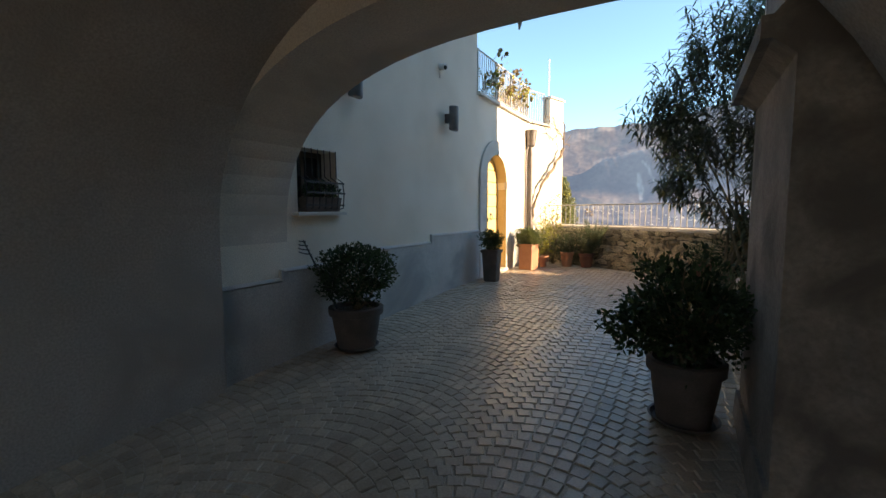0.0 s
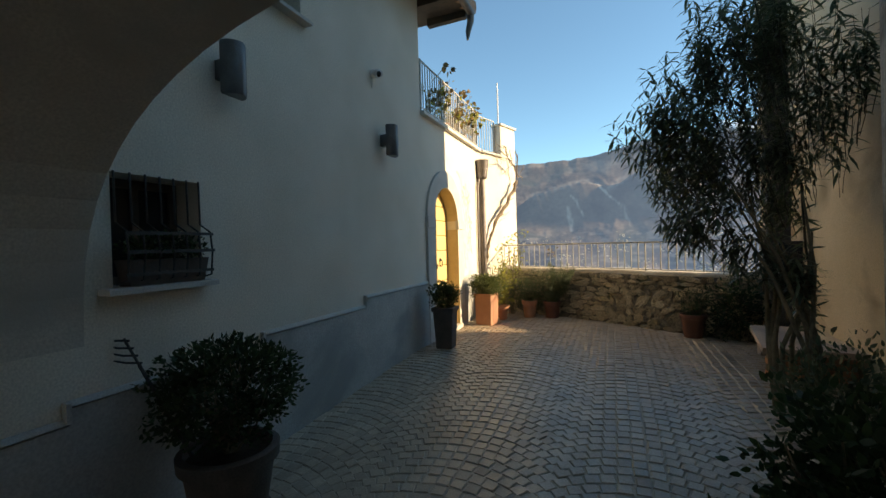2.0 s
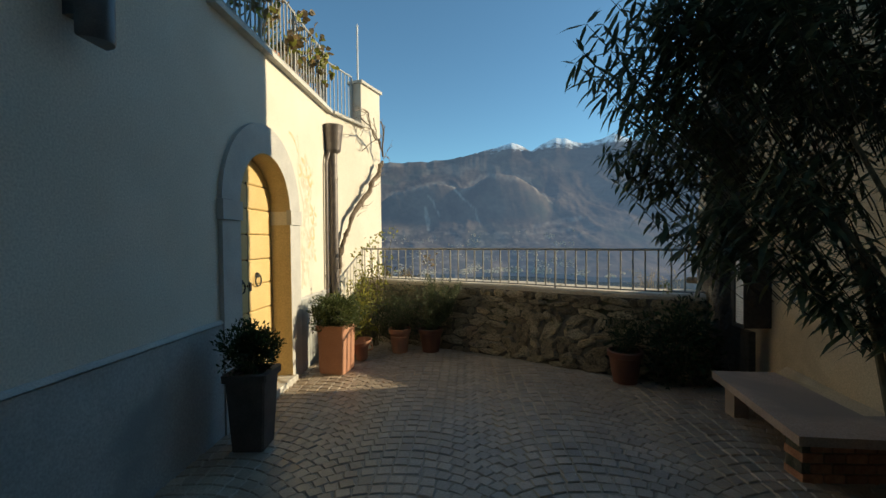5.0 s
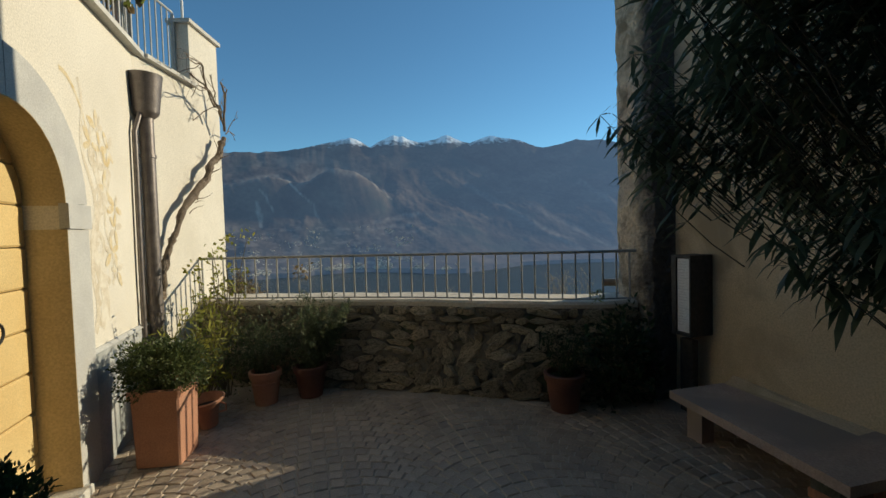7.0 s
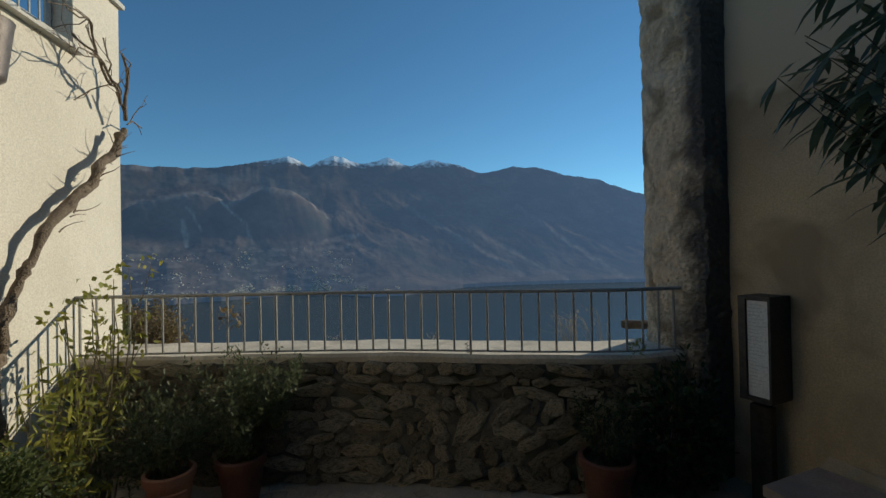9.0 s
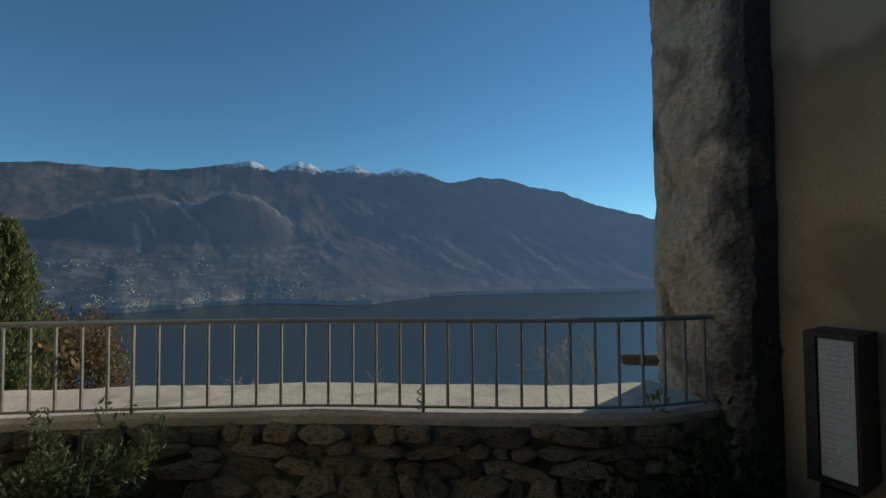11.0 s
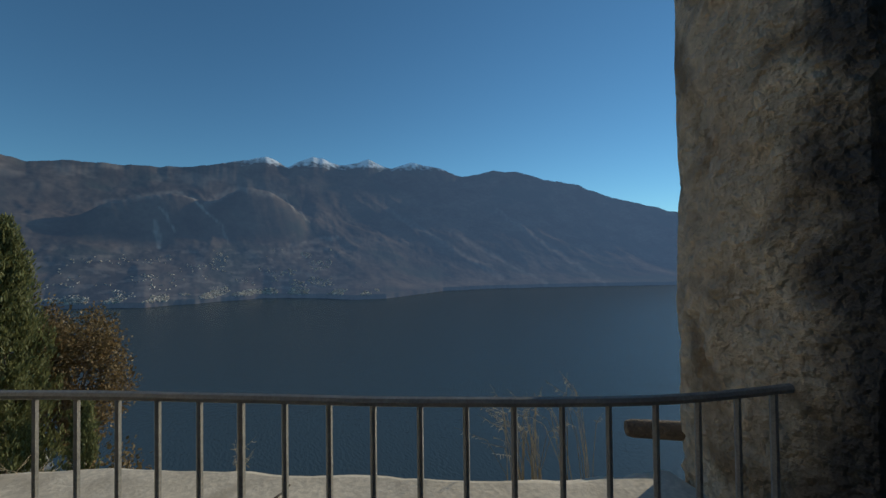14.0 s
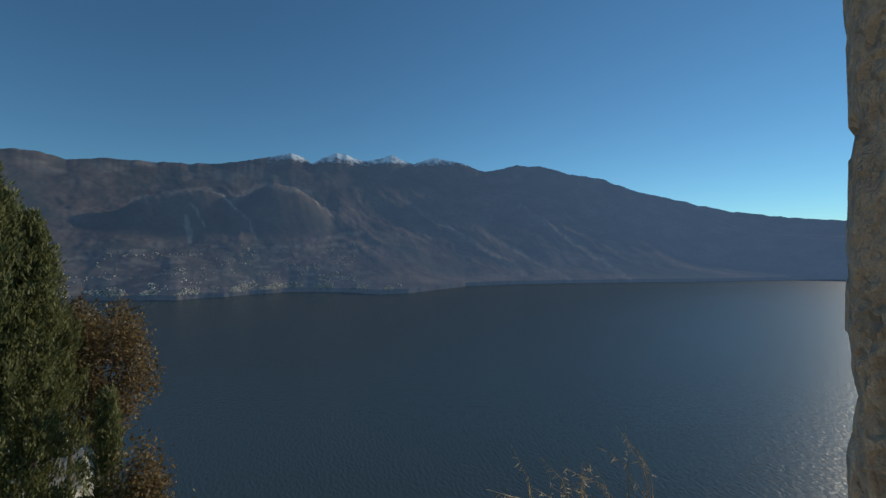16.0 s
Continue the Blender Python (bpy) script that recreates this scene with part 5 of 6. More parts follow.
line = [(-0.072, 0.0, -0.7), (-0.072, 0.0, 0.30), (-0.03, 0.05, 0.66), (0.09, 0.31, 1.10), (0.22, 0.66, 1.48), (0.33, 1.02, 1.86), (0.36, 1.10, 2.05)]
part("trunk", Geo().tube(*trunk_line(line, 0.036, 0.035), 10), BARK, vine, smooth=True)
for st, hd, steps, r in (((0.37, 1.08, 2.08), (0.0, -0.8, 0.45), 8, 0.017), ((0.36, 0.95, 2.18), (0.0, -0.35, 0.9), 8, 0.014), ((0.33, 0.78, 2.28), (-0.05, -0.7, 0.5), 7, 0.012), ((0.38, 1.08, 2.05), (0.1, 0.5, 0.5), 4, 0.007), ((0.28, 0.62, 2.45), (-0.05, -0.7, 0.5), 8, 0.009)):
    g = Geo()
    vine_branch(g, st, steps, r, hd, 0.55, 0.93, 0.5, 2)
    part("branch", g, BARK, vine, smooth=True)
# short spurs and thin shoots along the trunk
for k in range(26):
    f = rnd(0.35, 1.0)
    base = Vector(line[2]).lerp(Vector(line[5]), f) + Vector((0.02, rnd(-0.02, 0.02), 0))
    way = Vector((rnd(0.0, 0.35), rnd(-0.8, 0.9), rnd(-0.1, 0.7))).normalized()
    pts = [base]
    for _ in range(random.randint(2, 5)):
        way = (way + rand_dir() * 0.35).normalized()
        pts.append(pts[-1] + way * rnd(0.025, 0.06))
    part("shoot", Geo().tube(pts, [0.006 * (1 - 0.8 * i / (len(pts) - 1)) for i in range(len(pts))], 5), BARK, vine)

# ---------- roof terrace, roof ----------
END = Vector((0.45, 1.42, 0)).normalized()


def seg(k, off=0.0, z=0.0):
    """A place on the end wall: k metres past the bend, off outward."""
    return Vector((0, 8.85, z)) + END * k + Vector((END.y, -END.x, 0)) * off


g = Geo().prism([(-0.45, 6.20, 3.46), (0.07, 6.20, 3.46), (0.07, 8.98, 3.46), (-0.45, 8.98, 3.46)], [(-0.45, 6.20, 3.515), (0.06, 6.20, 3.515), (0.06, 8.97, 3.515), (-0.45, 8.97, 3.515)])
structure("trim_terrace_coping", g, PALE_STONE, "pale stone coping along the roof terrace", "coping")
ring = [seg(0.13, 0.06), seg(0.93, 0.06), seg(0.93, -0.4), seg(0.13, -0.4)]
g = Geo().prism([p + Vector((0, 0, 3.462)) for p in ring], [p + Vector((0, 0, 3.50)) for p in ring])
structure("trim_terrace_coping_end", g, PALE_STONE, "pale stone coping along the roof terrace", "coping")
post = thing("terrace_pier", "cream plastered pier with a pale cap at the terrace end", "pier", (0, 0, 0))
ring = [seg(0.90, 0.0), seg(1.48, 0.0), seg(1.48, -0.20), seg(0.90, -0.20)]
part("shaft", Geo().prism([p + Vector((0, 0, 3.46)) for p in ring], [p + Vector((0, 0, 4.14)) for p in ring]), PLASTER, post)
ring = [seg(0.87, 0.035), seg(1.515, 0.035), seg(1.515, -0.225), seg(0.87, -0.225)]
part("cap", Geo().prism([p + Vector((0, 0, 4.14)) for p in ring], [p + Vector((0, 0, 4.18)) for p in ring]), PALE_STONE, post)
mast = thing("white_mast", "thin white metal mast standing at the terrace pier", "pole", seg(0.98, -0.1, 4.18))
part("pole", Geo().tube([(0, 0, 0), (0, 0, 0.86)], 0.014, 8), WHITEPAINT, mast)
part("tip", Geo().tube([(0, 0, 0.86), (0, 0, 0.90)], [0.02, 0.008], 8), WHITEPAINT, mast)

rail2 = thing("terrace_railing", "slim grey iron railing along the roof terrace", "railing")
runs = [(Vector((0.0, 6.23, 0)), Vector((0.0, 8.86, 0)), 3.575, 4.22), (seg(0.14, -0.15), seg(0.88, -0.15), 3.56, 4.24)]
up_bar = Geo().tube([(0, 0, 0), (0, 0, 0.66)], 0.0085, 6).mesh("bar")
up_post = Geo().box(-0.014, -0.014, -0.065, 0.014, 0.014, 0.66).mesh("post")
for p0, p1, z0, z1 in runs:
    part("handrail", Geo().tube([p0 + Vector((0, 0, z1)), p1 + Vector((0, 0, z1))], 0.013, 7), PALERAIL, rail2)
    part("bottom_rail", Geo().tube([p0 + Vector((0, 0, z0)), p1 + Vector((0, 0, z0))], 0.009, 6), PALERAIL, rail2)
    n = int((p1 - p0).length / 0.085)
    for i in range(n + 1):
        p = p0.lerp(p1, i / n)
        is_post = i % 9 == 0 or i == n
        part("post" if is_post else "bar", up_post if is_post else up_bar, PALERAIL, rail2, at=Matrix.Translation(p + Vector((0, 0, z0))))

creeper = thing("terrace_creeper", "autumn-coloured creeper winding through the terrace railing", "climbing plant", (0, 6.8, 3.515))
s, g, o = Geo(), Geo(), Geo()
for k in range(34):
    y = rnd(-0.45, 1.95)
    e = Vector((rnd(-0.05, 0.12), y + rnd(-0.3, 0.5), rnd(0.25, 0.85)))
    m = Vector((-0.08, (y + e.y) / 2 + rnd(-0.1, 0.1), rnd(0.15, 0.5)))
    s.tube([(-0.12, y, 0), m, e], [0.008, 0.006, 0.003], 5)
    for _ in range(9):
        q = m.lerp(e, rnd(0, 1.05)) + rand_dir() * 0.05
        (o if random.random() < 0.55 else g).leaf(q, rand_dir() + Vector((0.3, 0, -0.3)), rand_dir(), rnd(0.06, 0.11), rnd(0.05, 0.085))
for a in ((0.1, 0.25, 0.88), (0.05, 1.3, 0.86)):
    c = Vector(a)
    s.tube([c + Vector((-0.1, -0.35, -0.3)), c + Vector((0, -0.12, -0.04)), c], [0.006, 0.005, 0.003], 5)
    for _ in range(8):
        o.leaf(c + rand_dir() * 0.06, rand_dir() + Vector((0, 0, -0.4)), rand_dir(), rnd(0.07, 0.11), rnd(0.06, 0.09))
tagged(part("stem", s, BARK, creeper), kind="stuff")
part("green_foliage", g, YELLOWGREEN, creeper)
part("red_foliage", o, AUTUMN, creeper, "orange-brown autumn leaves")
for y, r in ((7.55, 0.11), (8.05, 0.12), (8.45, 0.10)):
    pot = thing("terrace_pot", "terracotta bowl with a small plant on the terrace edge", "potted plant", (-0.18, y, 3.515), group="terrace pots")
    round_pot(pot, r, 0.17, TERRACOTTA, sides=18)
    tagged(part("foliage", foliage(Geo(), (0, 0, 0.32), (0.14, 0.16, 0.2), 260, 0.06, 0.018, inner=0.1, lump=0.5, upward=0.5), YELLOWGREEN, pot), kind="stuff")

# eaves over the house front
roof = tagged(new("roof"), "tiled roof with projecting wooden eaves", "roof", "", "structure")
part("soffit", Geo().prism([(-3.4, 2.13, 5.06), (0.55, 2.13, 5.06), (0.55, 6.95, 5.06), (-3.4, 6.95, 5.06)], [(-3.4, 2.13, 5.9), (0.57, 2.13, 5.12), (0.57, 6.97, 5.12), (-3.4, 6.97, 5.9)]), WOODDARK, roof)
rafter = Geo().prism([(-0.1, -0.045, 4.95), (0.5, -0.045, 4.97), (0.5, 0.045, 4.97), (-0.1, 0.045, 4.95)], [(-0.1, -0.045, 5.06), (0.53, -0.045, 5.06), (0.53, 0.045, 5.06), (-0.1, 0.045, 5.06)]).mesh("rafter")
for i in range(9):
    part("rafter", rafter, WOODDARK, roof, at=Matrix.Translation((0, 2.5 + i * 0.54, 0)))
tile = Geo().tube([(-0.25, 0, 0.09), (0.62, 0, -0.05)], [0.075, 0.09], 10).mesh("roof_tile")
for i in range(29):
    part("roof_tile", tile, ROOFTILE, roof, at=Matrix.Translation((0, 2.25 + i * 0.165, 5.17)))
spout = thing("gutter_spout", "old metal gutter spout hanging at the eaves corner", "gutter", (0.5, 6.72, 5.06))
part("gutter", Geo().tube([(0.08, -4.4, -0.02), (0.08, -2, -0.03), (0.08, 0.1, -0.04)], 0.055, 10), COPPER, spout, smooth=True)
part("spout", Geo().tube([(0.08, 0.08, -0.04), (0.07, 0.1, -0.16), (0.03, 0.1, -0.3), (0.02, 0.1, -0.42)], [0.055, 0.05, 0.04, 0.015], 10), COPPER, spout, smooth=True)

# ---------- bench, display case, conduit ----------
bench = thing("stone_bench", "long bench of a pinkish stone slab on brick and stone supports", "bench", (0, 0, 0))
ring = [(3.74, 5.70), (3.945, 6.94), (4.515, 6.90), (4.515, 5.64)]
gz = ground_z(6.3)
part("seat", Geo().prism([(x, y, 0.525) for x, y in ring], [(x, y, 0.582) for x, y in ring]), SLAB, bench)
for x0, x1 in ((3.985, 4.10), (4.34, 4.47)):
    part("leg", Geo().bevel_box(x0, 6.70, gz - 0.03, x1, 6.82, 0.525, 0.012), SLAB, bench, "rough stone support")
pierb = part("brick_support", Geo().box(3.82, 5.785, gz - 0.03, 4.48, 5.915, 0.525), MORTAR, bench, "brick support")
brick_a = Geo().bevel_box(-0.057, -0.075, 0.0, 0.057, 0.075, 0.052, 0.004).mesh("brick")
z, c = gz - 0.012, 0
while z < 0.47:
    for i in range(5):
        part("brick", brick_a, BRICKM, pierb, at=pose(3.875 + i * 0.125 + (0.05 if c % 2 else 0), 5.85, z))
    z, c = z + 0.062, c + 1
ledge = thing("stone_ledge", "low rough ochre ledge along the foot of the wall", "ledge", (0, 0, 0))
part("ledge", Geo().prism([(4.36, 6.0, 0.582), (4.52, 6.0, 0.582), (4.52, 6.9, 0.582), (4.44, 6.9, 0.582)], [(4.46, 6.32, 0.59), (4.52, 6.32, 0.595), (4.52, 6.88, 0.64), (4.49, 6.88, 0.62)]), OCHRE, ledge)

case = thing("display_case", "black notice case with a white printed sheet on a dark post", "notice board", (4.33, 7.16, ground_z(7.2)), 0)
part("case", Geo().box(-0.03, -0.105, 0.64, 0.185, 0.08, 1.30), IRON, case)
for y0, y1, z0, z1 in ((-0.105, -0.092, 0.64, 1.30), (0.038, 0.08, 0.64, 1.30), (-0.092, 0.038, 0.64, 0.665), (-0.092, 0.038, 1.28, 1.30)):
    part("frame", Geo().box(-0.048, y0, z0, -0.031, y1, z1), IRON, case)
sheet = part("sheet", Geo().box(-0.035, -0.09, 0.672, -0.0315, 0.032, 1.272), PAPER, case, "white printed sheet")
for i in range(24):
    w = rnd(0.04, 0.105)
    part("text_line", Geo().box(-0.0365, 0.024 - w, 1.245 - i * 0.0225, -0.0355, 0.024, 1.251 - i * 0.0225), INK, sheet)
part("post", Geo().box(0.02, -0.06, -0.02, 0.08, 0.06, 0.60), IRON, case)

cond = thing("conduit", "thin white cable conduit with a junction box on the grey wall", "conduit", (3.595, 2.78, 0))
part("pipe", Geo().tube([(0.0, 0, 0.4), (-0.002, 0, 1.4), (-0.002, 0, 2.9)], 0.012, 8), WHITEPAINT, cond)
part("junction_box", Geo().bevel_box(-0.03, -0.035, 1.45, 0.015, 0.035, 1.54, 0.006), WHITEPAINT, cond)

beam = thing("timber_beam", "weathered timber beam end beside the ruined corner", "beam", (4.41, 8.29, 1.235))
g = Geo().tube([(0.0, 0.0, 0.0), (0.02, -0.015, 0.0), (0.2, -0.16, 0.0), (0.42, -0.33, 0.0)], [0.030, 0.038, 0.04, 0.04], 10)
part("beam", g, BARK, beam, smooth=True)

# dry grass outside the parapet
for bx, by, n in ((4.12, 8.56, 34), (4.36, 8.50, 14), (2.9, 9.0, 6), (2.2, 9.3, 6)):
    tuft = thing("dry_grass_tuft", "tuft of tall dry pale grass behind the coping", "grass", (bx, by, 0.78), group="grass tufts")
    g = Geo()
    for _ in range(n):
        lean = Vector((rnd(-0.16, 0.10), rnd(-0.05, 0.12), 0))
        h = rnd(0.40, 0.66) if n > 8 else rnd(0.36, 0.45)
        f = Vector((rnd(-0.1, 0.1), rnd(-0.04, 0.06), 0))
        pts = [f, f + lean * 0.3 + Vector((0, 0, h * 0.5)), f + lean * 0.8 + Vector((0, 0, h * 0.85)), f + lean * 1.7 + Vector((0, 0, h * 0.97))]
        g.tube(pts, [0.0016, 0.0014, 0.0011, 0.0005], 3)
        for k in range(7):
            q = pts[2].lerp(pts[3], k / 9)
            g.leaf(q, lean + rand_dir() * 0.12 + Vector((0, 0, -0.05)), rand_dir(), 0.026, 0.0025)
    tagged(part("stalk", g, DRYGRASS, tuft), kind="stuff")
sprig = thing("seedling", "small green seedling on the coping by the corner", "plant", (3.9, 7.70, 1.14))
part("foliage", foliage(Geo(), (0, 0, 0.05), (0.07, 0.03, 0.05), 60, 0.04, 0.008, inner=0.1, upward=0.8), YELLOWGREEN, sprig)

crack = tagged(new("coping_crack"), "dark branching crack across the coping", "crack", "", "structure")
for pts in (((2.90, 8.36), (2.95, 8.42), (2.96, 8.50), (3.02, 8.56), (3.03, 8.63), (3.09, 8.70)), ((2.45, 8.74), (2.52, 8.79), (2.55, 8.88))):
    g = Geo()
    for (xa, ya), (xb, yb) in zip(pts, pts[1:]):
        g.tube([(xa, ya, 1.150), ((xa + xb) / 2 + rnd(-0.012, 0.012), (ya + yb) / 2, 1.151), (xb, yb, 1.150)], [rnd(0.003, 0.006), rnd(0.002, 0.005), 0.003], 5)
    part("crack_line", g, DARKSTONE, crack)

# ---------- hillside with its trees ----------
def hill_z(b, d):
    k = min(max((-3.0 - b) / 12, 0), 1)
    k = k * k * (3 - 2 * k)
    steep = -4.0 - 1.45 * d
    shelf = -11.5 - 0.10 * (d - 28) if d < 50 else -13.7 - 1.5 * (d - 50)
    if d < 14:
        shelf = steep + (shelf - steep) * (d / 14) ** 2
    z = steep + (max(shelf, steep) - steep) * k
    return max(z, LAKE - 3)


def hill_at(b, d):
    return Vector((3.0 + d * math.sin(radians(b)), 7.3 + d * math.cos(radians(b)), hill_z(b, d)))


g = Geo()
bs, ds = np.linspace(-62, 140, 130), [1.4, 2.2, 3.5, 5, 7, 9, 11, 13, 15, 17, 19, 21, 23, 25, 27, 29, 31, 34, 37, 41, 46, 50, 56, 65, 80, 100, 125, 160, 190]
vs = []
for b in bs:
    for d in ds:
        p = hill_at(b, d)
        w = min(d * 0.09, 1.6)
        vs.append(p + Vector((noise.noise(p * 0.35) * w, noise.noise(p * 0.35 + Vector((9, 0, 0))) * w, noise.fractal(p * 0.3, 1, 2, 4) * w)))
m = len(ds)
g.add(vs, [(i * m + j, (i + 1) * m + j, (i + 1) * m + j + 1, i * m + j + 1)[::-1] for i in range(len(bs) - 1) for j in range(m - 1)])
structure("ground_hillside", g, CLIFF, "steep rocky hillside falling to the lake", "hillside", True)


def cypress(b, d, top, r, label):
    base = hill_at(b, d)
    base.z -= 0.5
    h = top - base.z
    tree = thing("cypress", label, "tree", base)
    part("trunk", Geo().tube([(0, 0, 0), (0, 0, h * 0.5), (0, 0, h * 0.93)], [0.22, 0.14, 0.03], 8), BARK, tree)
    g = Geo()
    clumps = int(260 * h * r / 20)
    for _ in range(clumps):
        k = random.random() ** 0.8
        rad = r * (1 - k) ** 0.62 * (0.35 + 0.65 * min(1, k * 7)) * rnd(0.4, 1.45)
        t = rnd(0, 6.3)
        c = Vector((rad * math.cos(t), rad * math.sin(t), h * (0.06 + 0.92 * k)))
        for _ in range(60):
            q = c + Vector((rnd(-1, 1) * 0.30, rnd(-1, 1) * 0.30, rnd(-0.55, 0.6)))
            g.leaf(q, Vector((math.cos(t) * 0.35, math.sin(t) * 0.35, 1.0)) + rand_dir() * 0.5, rand_dir(), rnd(0.18, 0.36), rnd(0.05, 0.09))
    part("crown", g, CYPRESS, tree)


cypress(-21.0, 29, 6.9, 2.7, "tall dark green cypress on the slope below the wall")
cypress(-17.6, 29, 3.9, 2.0, "slimmer dark green cypress beside the tall one")
cypress(-11.9, 27, -4.8, 0.8, "slender ivy-clad conifer on the slope")
cypress(-24.5, 24, 1.0, 1.7, "broad dark conifer at the cliff edge")


def broadleaf(b, d, top, spread, lumps, mat, label, leaves=1500):
    base = hill_at(b, d)
    base.z -= 0.3
    h = top - base.z
    tree = thing("broadleaf_tree", label, "tree", base)
    part("trunk", Geo().tube([(0, 0, 0), (0.1, 0.05, h * 0.3), (0.05, 0, h * 0.6)], [0.16, 0.12, 0.07], 8), BARK, tree)
    g, s = Geo(), Geo()
    for _ in range(lumps):
        c = Vector((rnd(-1, 1) * spread, rnd(-1, 1) * spread, h * rnd(0.55, 0.97)))
        s.tube([(0.05, 0, h * 0.45), c * 0.6 + Vector((0, 0, h * 0.2)), c], [0.07, 0.04, 0.012], 5)
        for _ in range(5):
            q = c + rand_dir() * spread * 0.4
            s.tube([c * 0.8 + Vector((0, 0, h * 0.12)), c.lerp(q, 0.5), q], [0.02, 0.014, 0.006], 4)
        foliage(g, c, (spread * 0.42, spread * 0.42, h * 0.12), leaves // lumps, 0.19, 0.115, inner=0.05, lump=0.5, upward=0.0)
    tagged(part("limb", s, BARK, tree), kind="stuff")
    part("crown", g, mat, tree)


broadleaf(-13.0, 32, -1.3, 2.3, 24, AUTUMN, "autumn-brown broadleaf tree on the slope", 15000)
broadleaf(-15.0, 34, -0.9, 1.3, 9, AUTUMN, "thin autumn-brown tree between the cypresses", 3600)
broadleaf(-8.4, 27, -8.0, 1.8, 18, AUTUMN, "low orange-brown bush above the drop", 14000)
broadleaf(-4.4, 22, -7.6, 0.8, 8, ROSEMARY, "bare grey-green sapling at the drop", 220)
for b, d, r in ((-16, 24, 1.3), (-19, 22, 1.5), (-13.5, 23, 1.2), (-15, 27, 1.4), (-21, 19, 1.4), (-10.5, 24, 1.0), (-18, 17, 1.2)):
    p = hill_at(b, d)
    sh = thing("slope_bush", "olive-green scrub bush on the rocky slope", "bush", p, group="slope bushes")
    part("stem", twigs(Geo(), (0, 0, -0.2), (0, 0, 0.8), (r * 0.6, r * 0.6, 0.9), 8, 0.03), BARK, sh)
    part("foliage", foliage(Geo(), (0, 0, 0.8), (r * 1.15, r * 1.15, 1.2), 1600, 0.24, 0.12, inner=0.1, lump=0.5), CYPRESS, sh)
for b, d, r in ((-15.6, 22, 0.8), (-14.2, 20, 0.7), (-17.5, 19, 0.9), (-13.0, 19, 0.6)):
    p = hill_at(b, d)
    bm = bmesh.new()
    bmesh.ops.create_icosphere(bm, subdivisions=3, radius=r)
    for v in bm.verts:
        v.co = v.co * (1 + 0.35 * noise.fractal(v.co * 1.6 + p, 1, 2, 4))
        v.co.z *= 1.3
    me = bpy.data.meshes.new("boulder")
    bm.to_mesh(me)
    bm.free()
    me.materials.append(CLIFF)
    bo = new("boulder", me)
    bo.matrix_basis = Matrix.Translation(p + Vector((0, 0, 0.3)))
    tagged(bo, "pale weathered limestone boulder on the slope", "rock", "slope boulders")

# lakeside villages: many tiny houses
g = Geo()
town = material("village_house", (0.40, 0.365, 0.32), (0.60, 0.56, 0.50), 0.05, 0.9, 0.0, 0.3, island=0.3)
count = 0
while count < 2000:
    near = random.random()
    b = rnd(-16, 14) if near < 0.75 else rnd(8, 20)
    u = abs(random.gauss(0, 0.035)) + 0.006 if near < 0.5 or b > 14 else rnd(0.03, 0.36)
    if noise.noise(Vector((b * 0.45, u * 14, 4.0))) < (-0.05 if u < 0.06 else 0.12):
        continue
    x, y, z = slope_point(b, u)
    w, q, h, t = rnd(2, 4.2), rnd(2, 3.6), rnd(1.5, 3.2), rnd(0, 3.1)
    c, s = math.cos(t), math.sin(t)
    ring = [(x + c * i * w - s * j * q, y + s * i * w + c * j * q) for i, j in ((-1, -1), (1, -1), (1, 1), (-1, 1))]
    g.prism([(*p, z - 4) for p in ring], [(*p, z + h) for p in ring])
    count += 1
tagged(part("village_houses", g, town), "tiny pale houses of villages along the far shore", "village", "", "stuff")

# ---------- rubble of the parapet ----------
def rubble_mesh():
    n = random.randint(5, 7)
    a0 = rnd(0, 6.3)
    out = [(rnd(0.7, 1.15) * math.cos(a0 + 6.283 * i / n), rnd(0.7, 1.15) * math.sin(a0 + 6.283 * i / n)) for i in range(n)]
    lv = [(1.0, -1.0), (1.0, 0.35), (0.72, rnd(0.8, 1.0))]
    tilt = (rnd(-0.35, 0.35), rnd(-0.35, 0.35))
    vs = [(x * s, y * s, z + (x * tilt[0] + y * tilt[1] if k == 2 else 0)) for k, (s, z) in enumerate(lv) for x, y in out]
    fs = [tuple(range(n))[::-1], tuple(range(2 * n, 3 * n))] + [(k * n + i, k * n + (i + 1) % n, (k + 1) * n + (i + 1) % n, (k + 1) * n + i) for k in (0, 1) for i in range(n)]
    return Geo().add(vs, fs).mesh("stone")


stones = [rubble_mesh() for _ in range(16)]
for me in stones:
    me.materials.append(RUBBLE)
z = 0.27
placed = []
while z < 1.06:
    rise = rnd(0.04, 0.11)
    s = rnd(0.0, 0.1)
    while s < LINE_LENGTH - 0.05:
        mid = 2.2 < s < 3.7 and z < 0.8
        w = rnd(0.06, 0.15) if random.random() < 0.45 else rnd(0.15, 0.34)
        turn = rnd(12, 62) if mid and random.random() < 0.65 else rnd(-12, 12)
        p, out_dir = wall_face(min(s + w / 2, LINE_LENGTH), z + rise / 2 + rnd(-0.012, 0.012))
        face = Matrix((Vector((out_dir.y, -out_dir.x, 0)), Vector((0, 0, 1)) + out_dir * 0.2, -out_dir)).transposed().to_4x4()
        at = Matrix.Translation(p) @ face @ pose(0, 0, 0, 0, 0, turn) @ Matrix.Diagonal((w * 0.56, rise * (0.80 if mid else 0.60), rnd(0.025, 0.05), 1))
        placed.append(at)
        s += w * rnd(0.9, 1.02)
    z += rise
random.shuffle(placed)
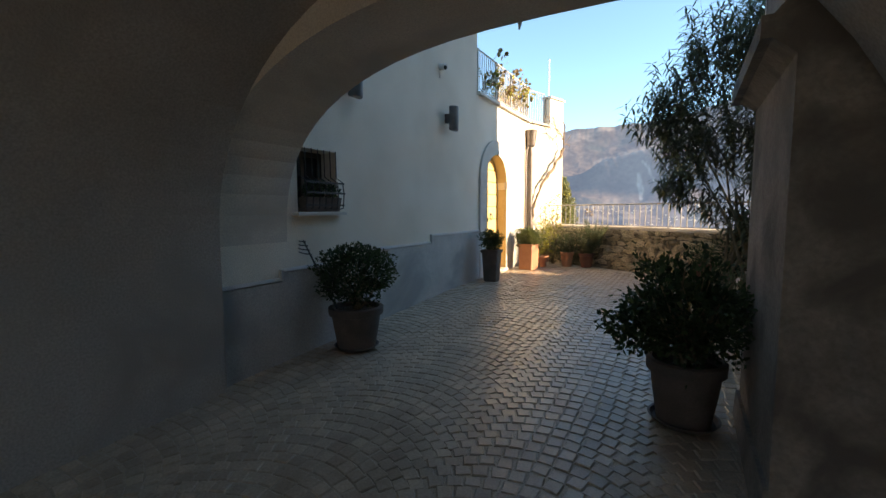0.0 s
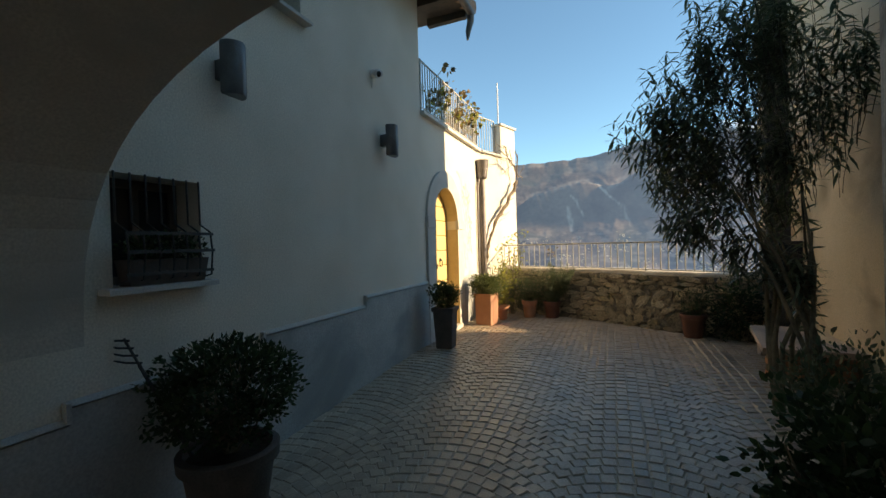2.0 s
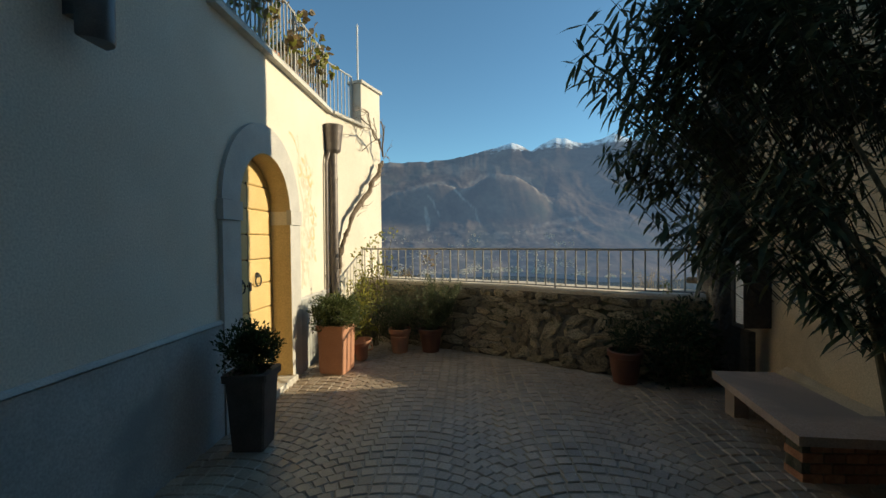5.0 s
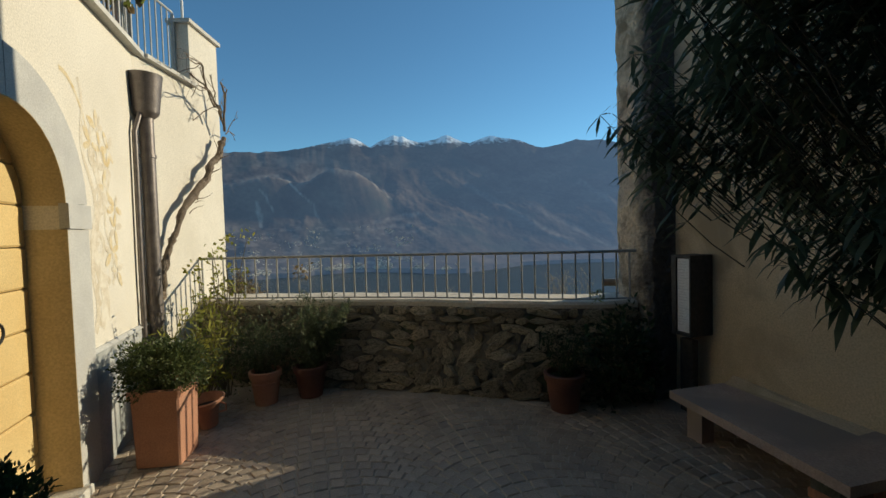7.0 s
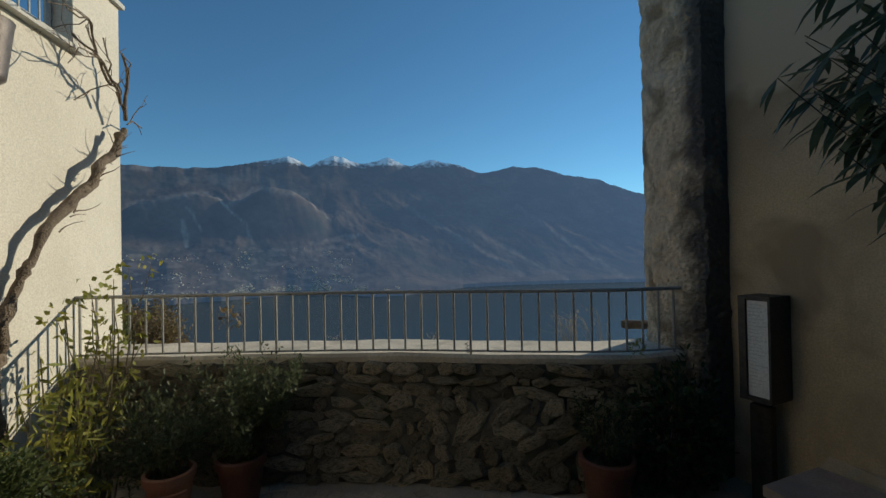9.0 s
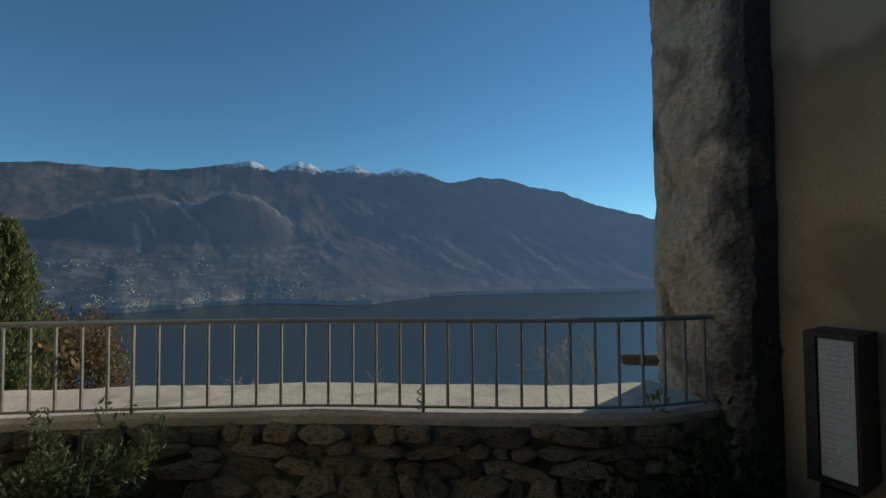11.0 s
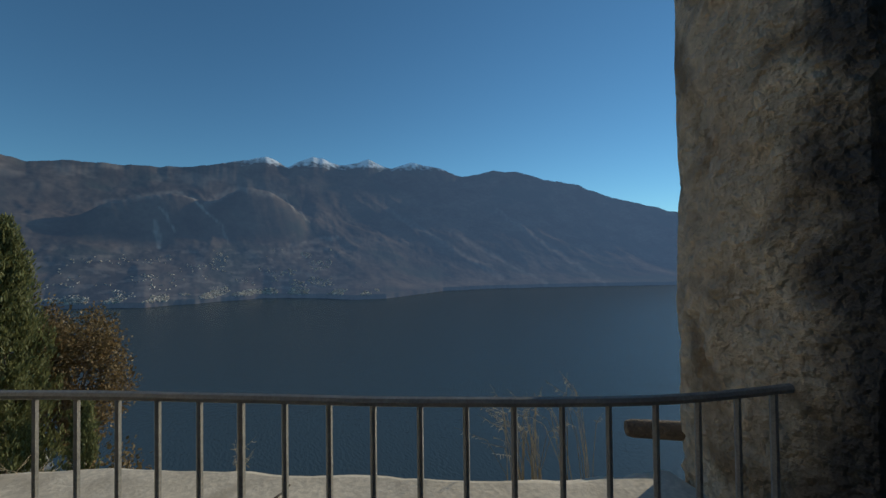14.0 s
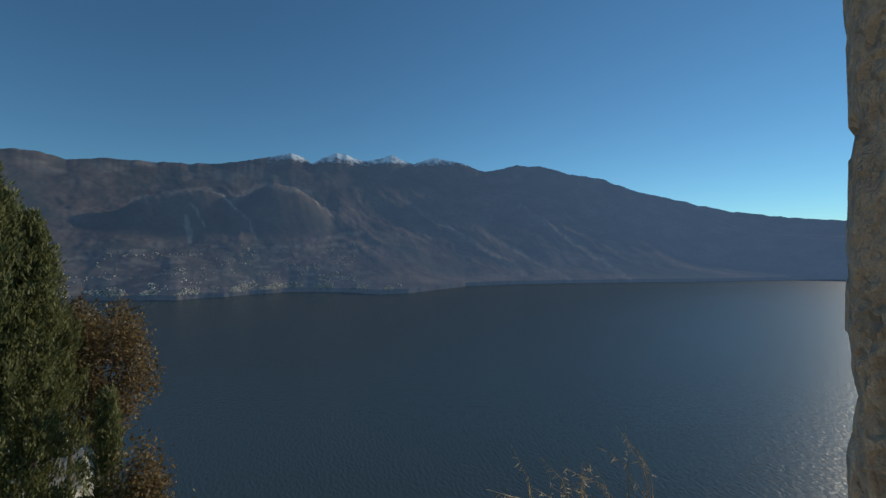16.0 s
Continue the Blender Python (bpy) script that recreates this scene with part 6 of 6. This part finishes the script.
for at in placed[:300]:
    part("stone", random.choice(stones), RUBBLE, parapet, at=at)

# ---------- setts laid in arcs ----------
def sett_mesh():
    a = 0.044
    j = [rnd(-0.006, 0.006) for _ in range(8)]
    q = [(-a + j[0], -a + j[1]), (a + j[2], -a + j[3]), (a + j[4], a + j[5]), (-a + j[6], a + j[7])]
    t = (rnd(-0.03, 0.03), rnd(-0.03, 0.03))
    vs = [(x, y, -0.03) for x, y in q] + [(x, y, -0.005) for x, y in q] + [(x * 0.86, y * 0.86, 0.001 + x * t[0] + y * t[1]) for x, y in q]
    fs = [(8, 9, 10, 11)] + [(k + i, k + (i + 1) % 4, k + 4 + (i + 1) % 4, k + 4 + i) for k in (0, 4) for i in range(4)]
    return vs, fs


kinds = [sett_mesh() for _ in range(10)]
kind_meshes = []
for v, f in kinds:
    me = Geo().add(v, f).mesh("sett")
    me.materials.append(COBBLE)
    kind_meshes.append(me)
rest = Geo()
near = []
R, W, STEP = 0.82, 1.16, 0.099
half = math.asin(W / 2 / R)
per = int(2 * half * R / 0.099)
for col in range(-1, 5):
    xc = 0.25 + col * W
    for k in range(-40, 97):
        for i in range(per):
            a = -half + (i + 0.5) * 2 * half / per
            x, y = xc + R * math.sin(a), k * STEP + R * math.cos(a) - R + 0.15 + (0.5 * STEP if col % 2 else 0)
            x, y = x + rnd(-0.004, 0.004), y + rnd(-0.005, 0.005)
            edge = 8.82 - 0.62 * (x - 1.6)
            if not (0.05 < x < 4.48 and -3.9 < y < min(edge, 8.9)) or (x > 3.66 and y < 3.7):
                continue
            at = pose(x, y, ground_z(y) - 0.004 + rnd(-0.003, 0.003), 2.86 if y < 5 else 0, 0, math.degrees(-a) + rnd(-4, 4))
            if 0.75 < x < 2.75 and 6.35 < y < 7.9 and len(near) < 300:
                near.append(at)
            else:
                v, f = random.choice(kinds)
                rest.add([at @ Vector(p) for p in v], f)
for at in near:
    part("sett", random.choice(kind_meshes), COBBLE, yard, at=at)
tagged(part("sett_field", rest, COBBLE_FAR, yard), kind="stuff")
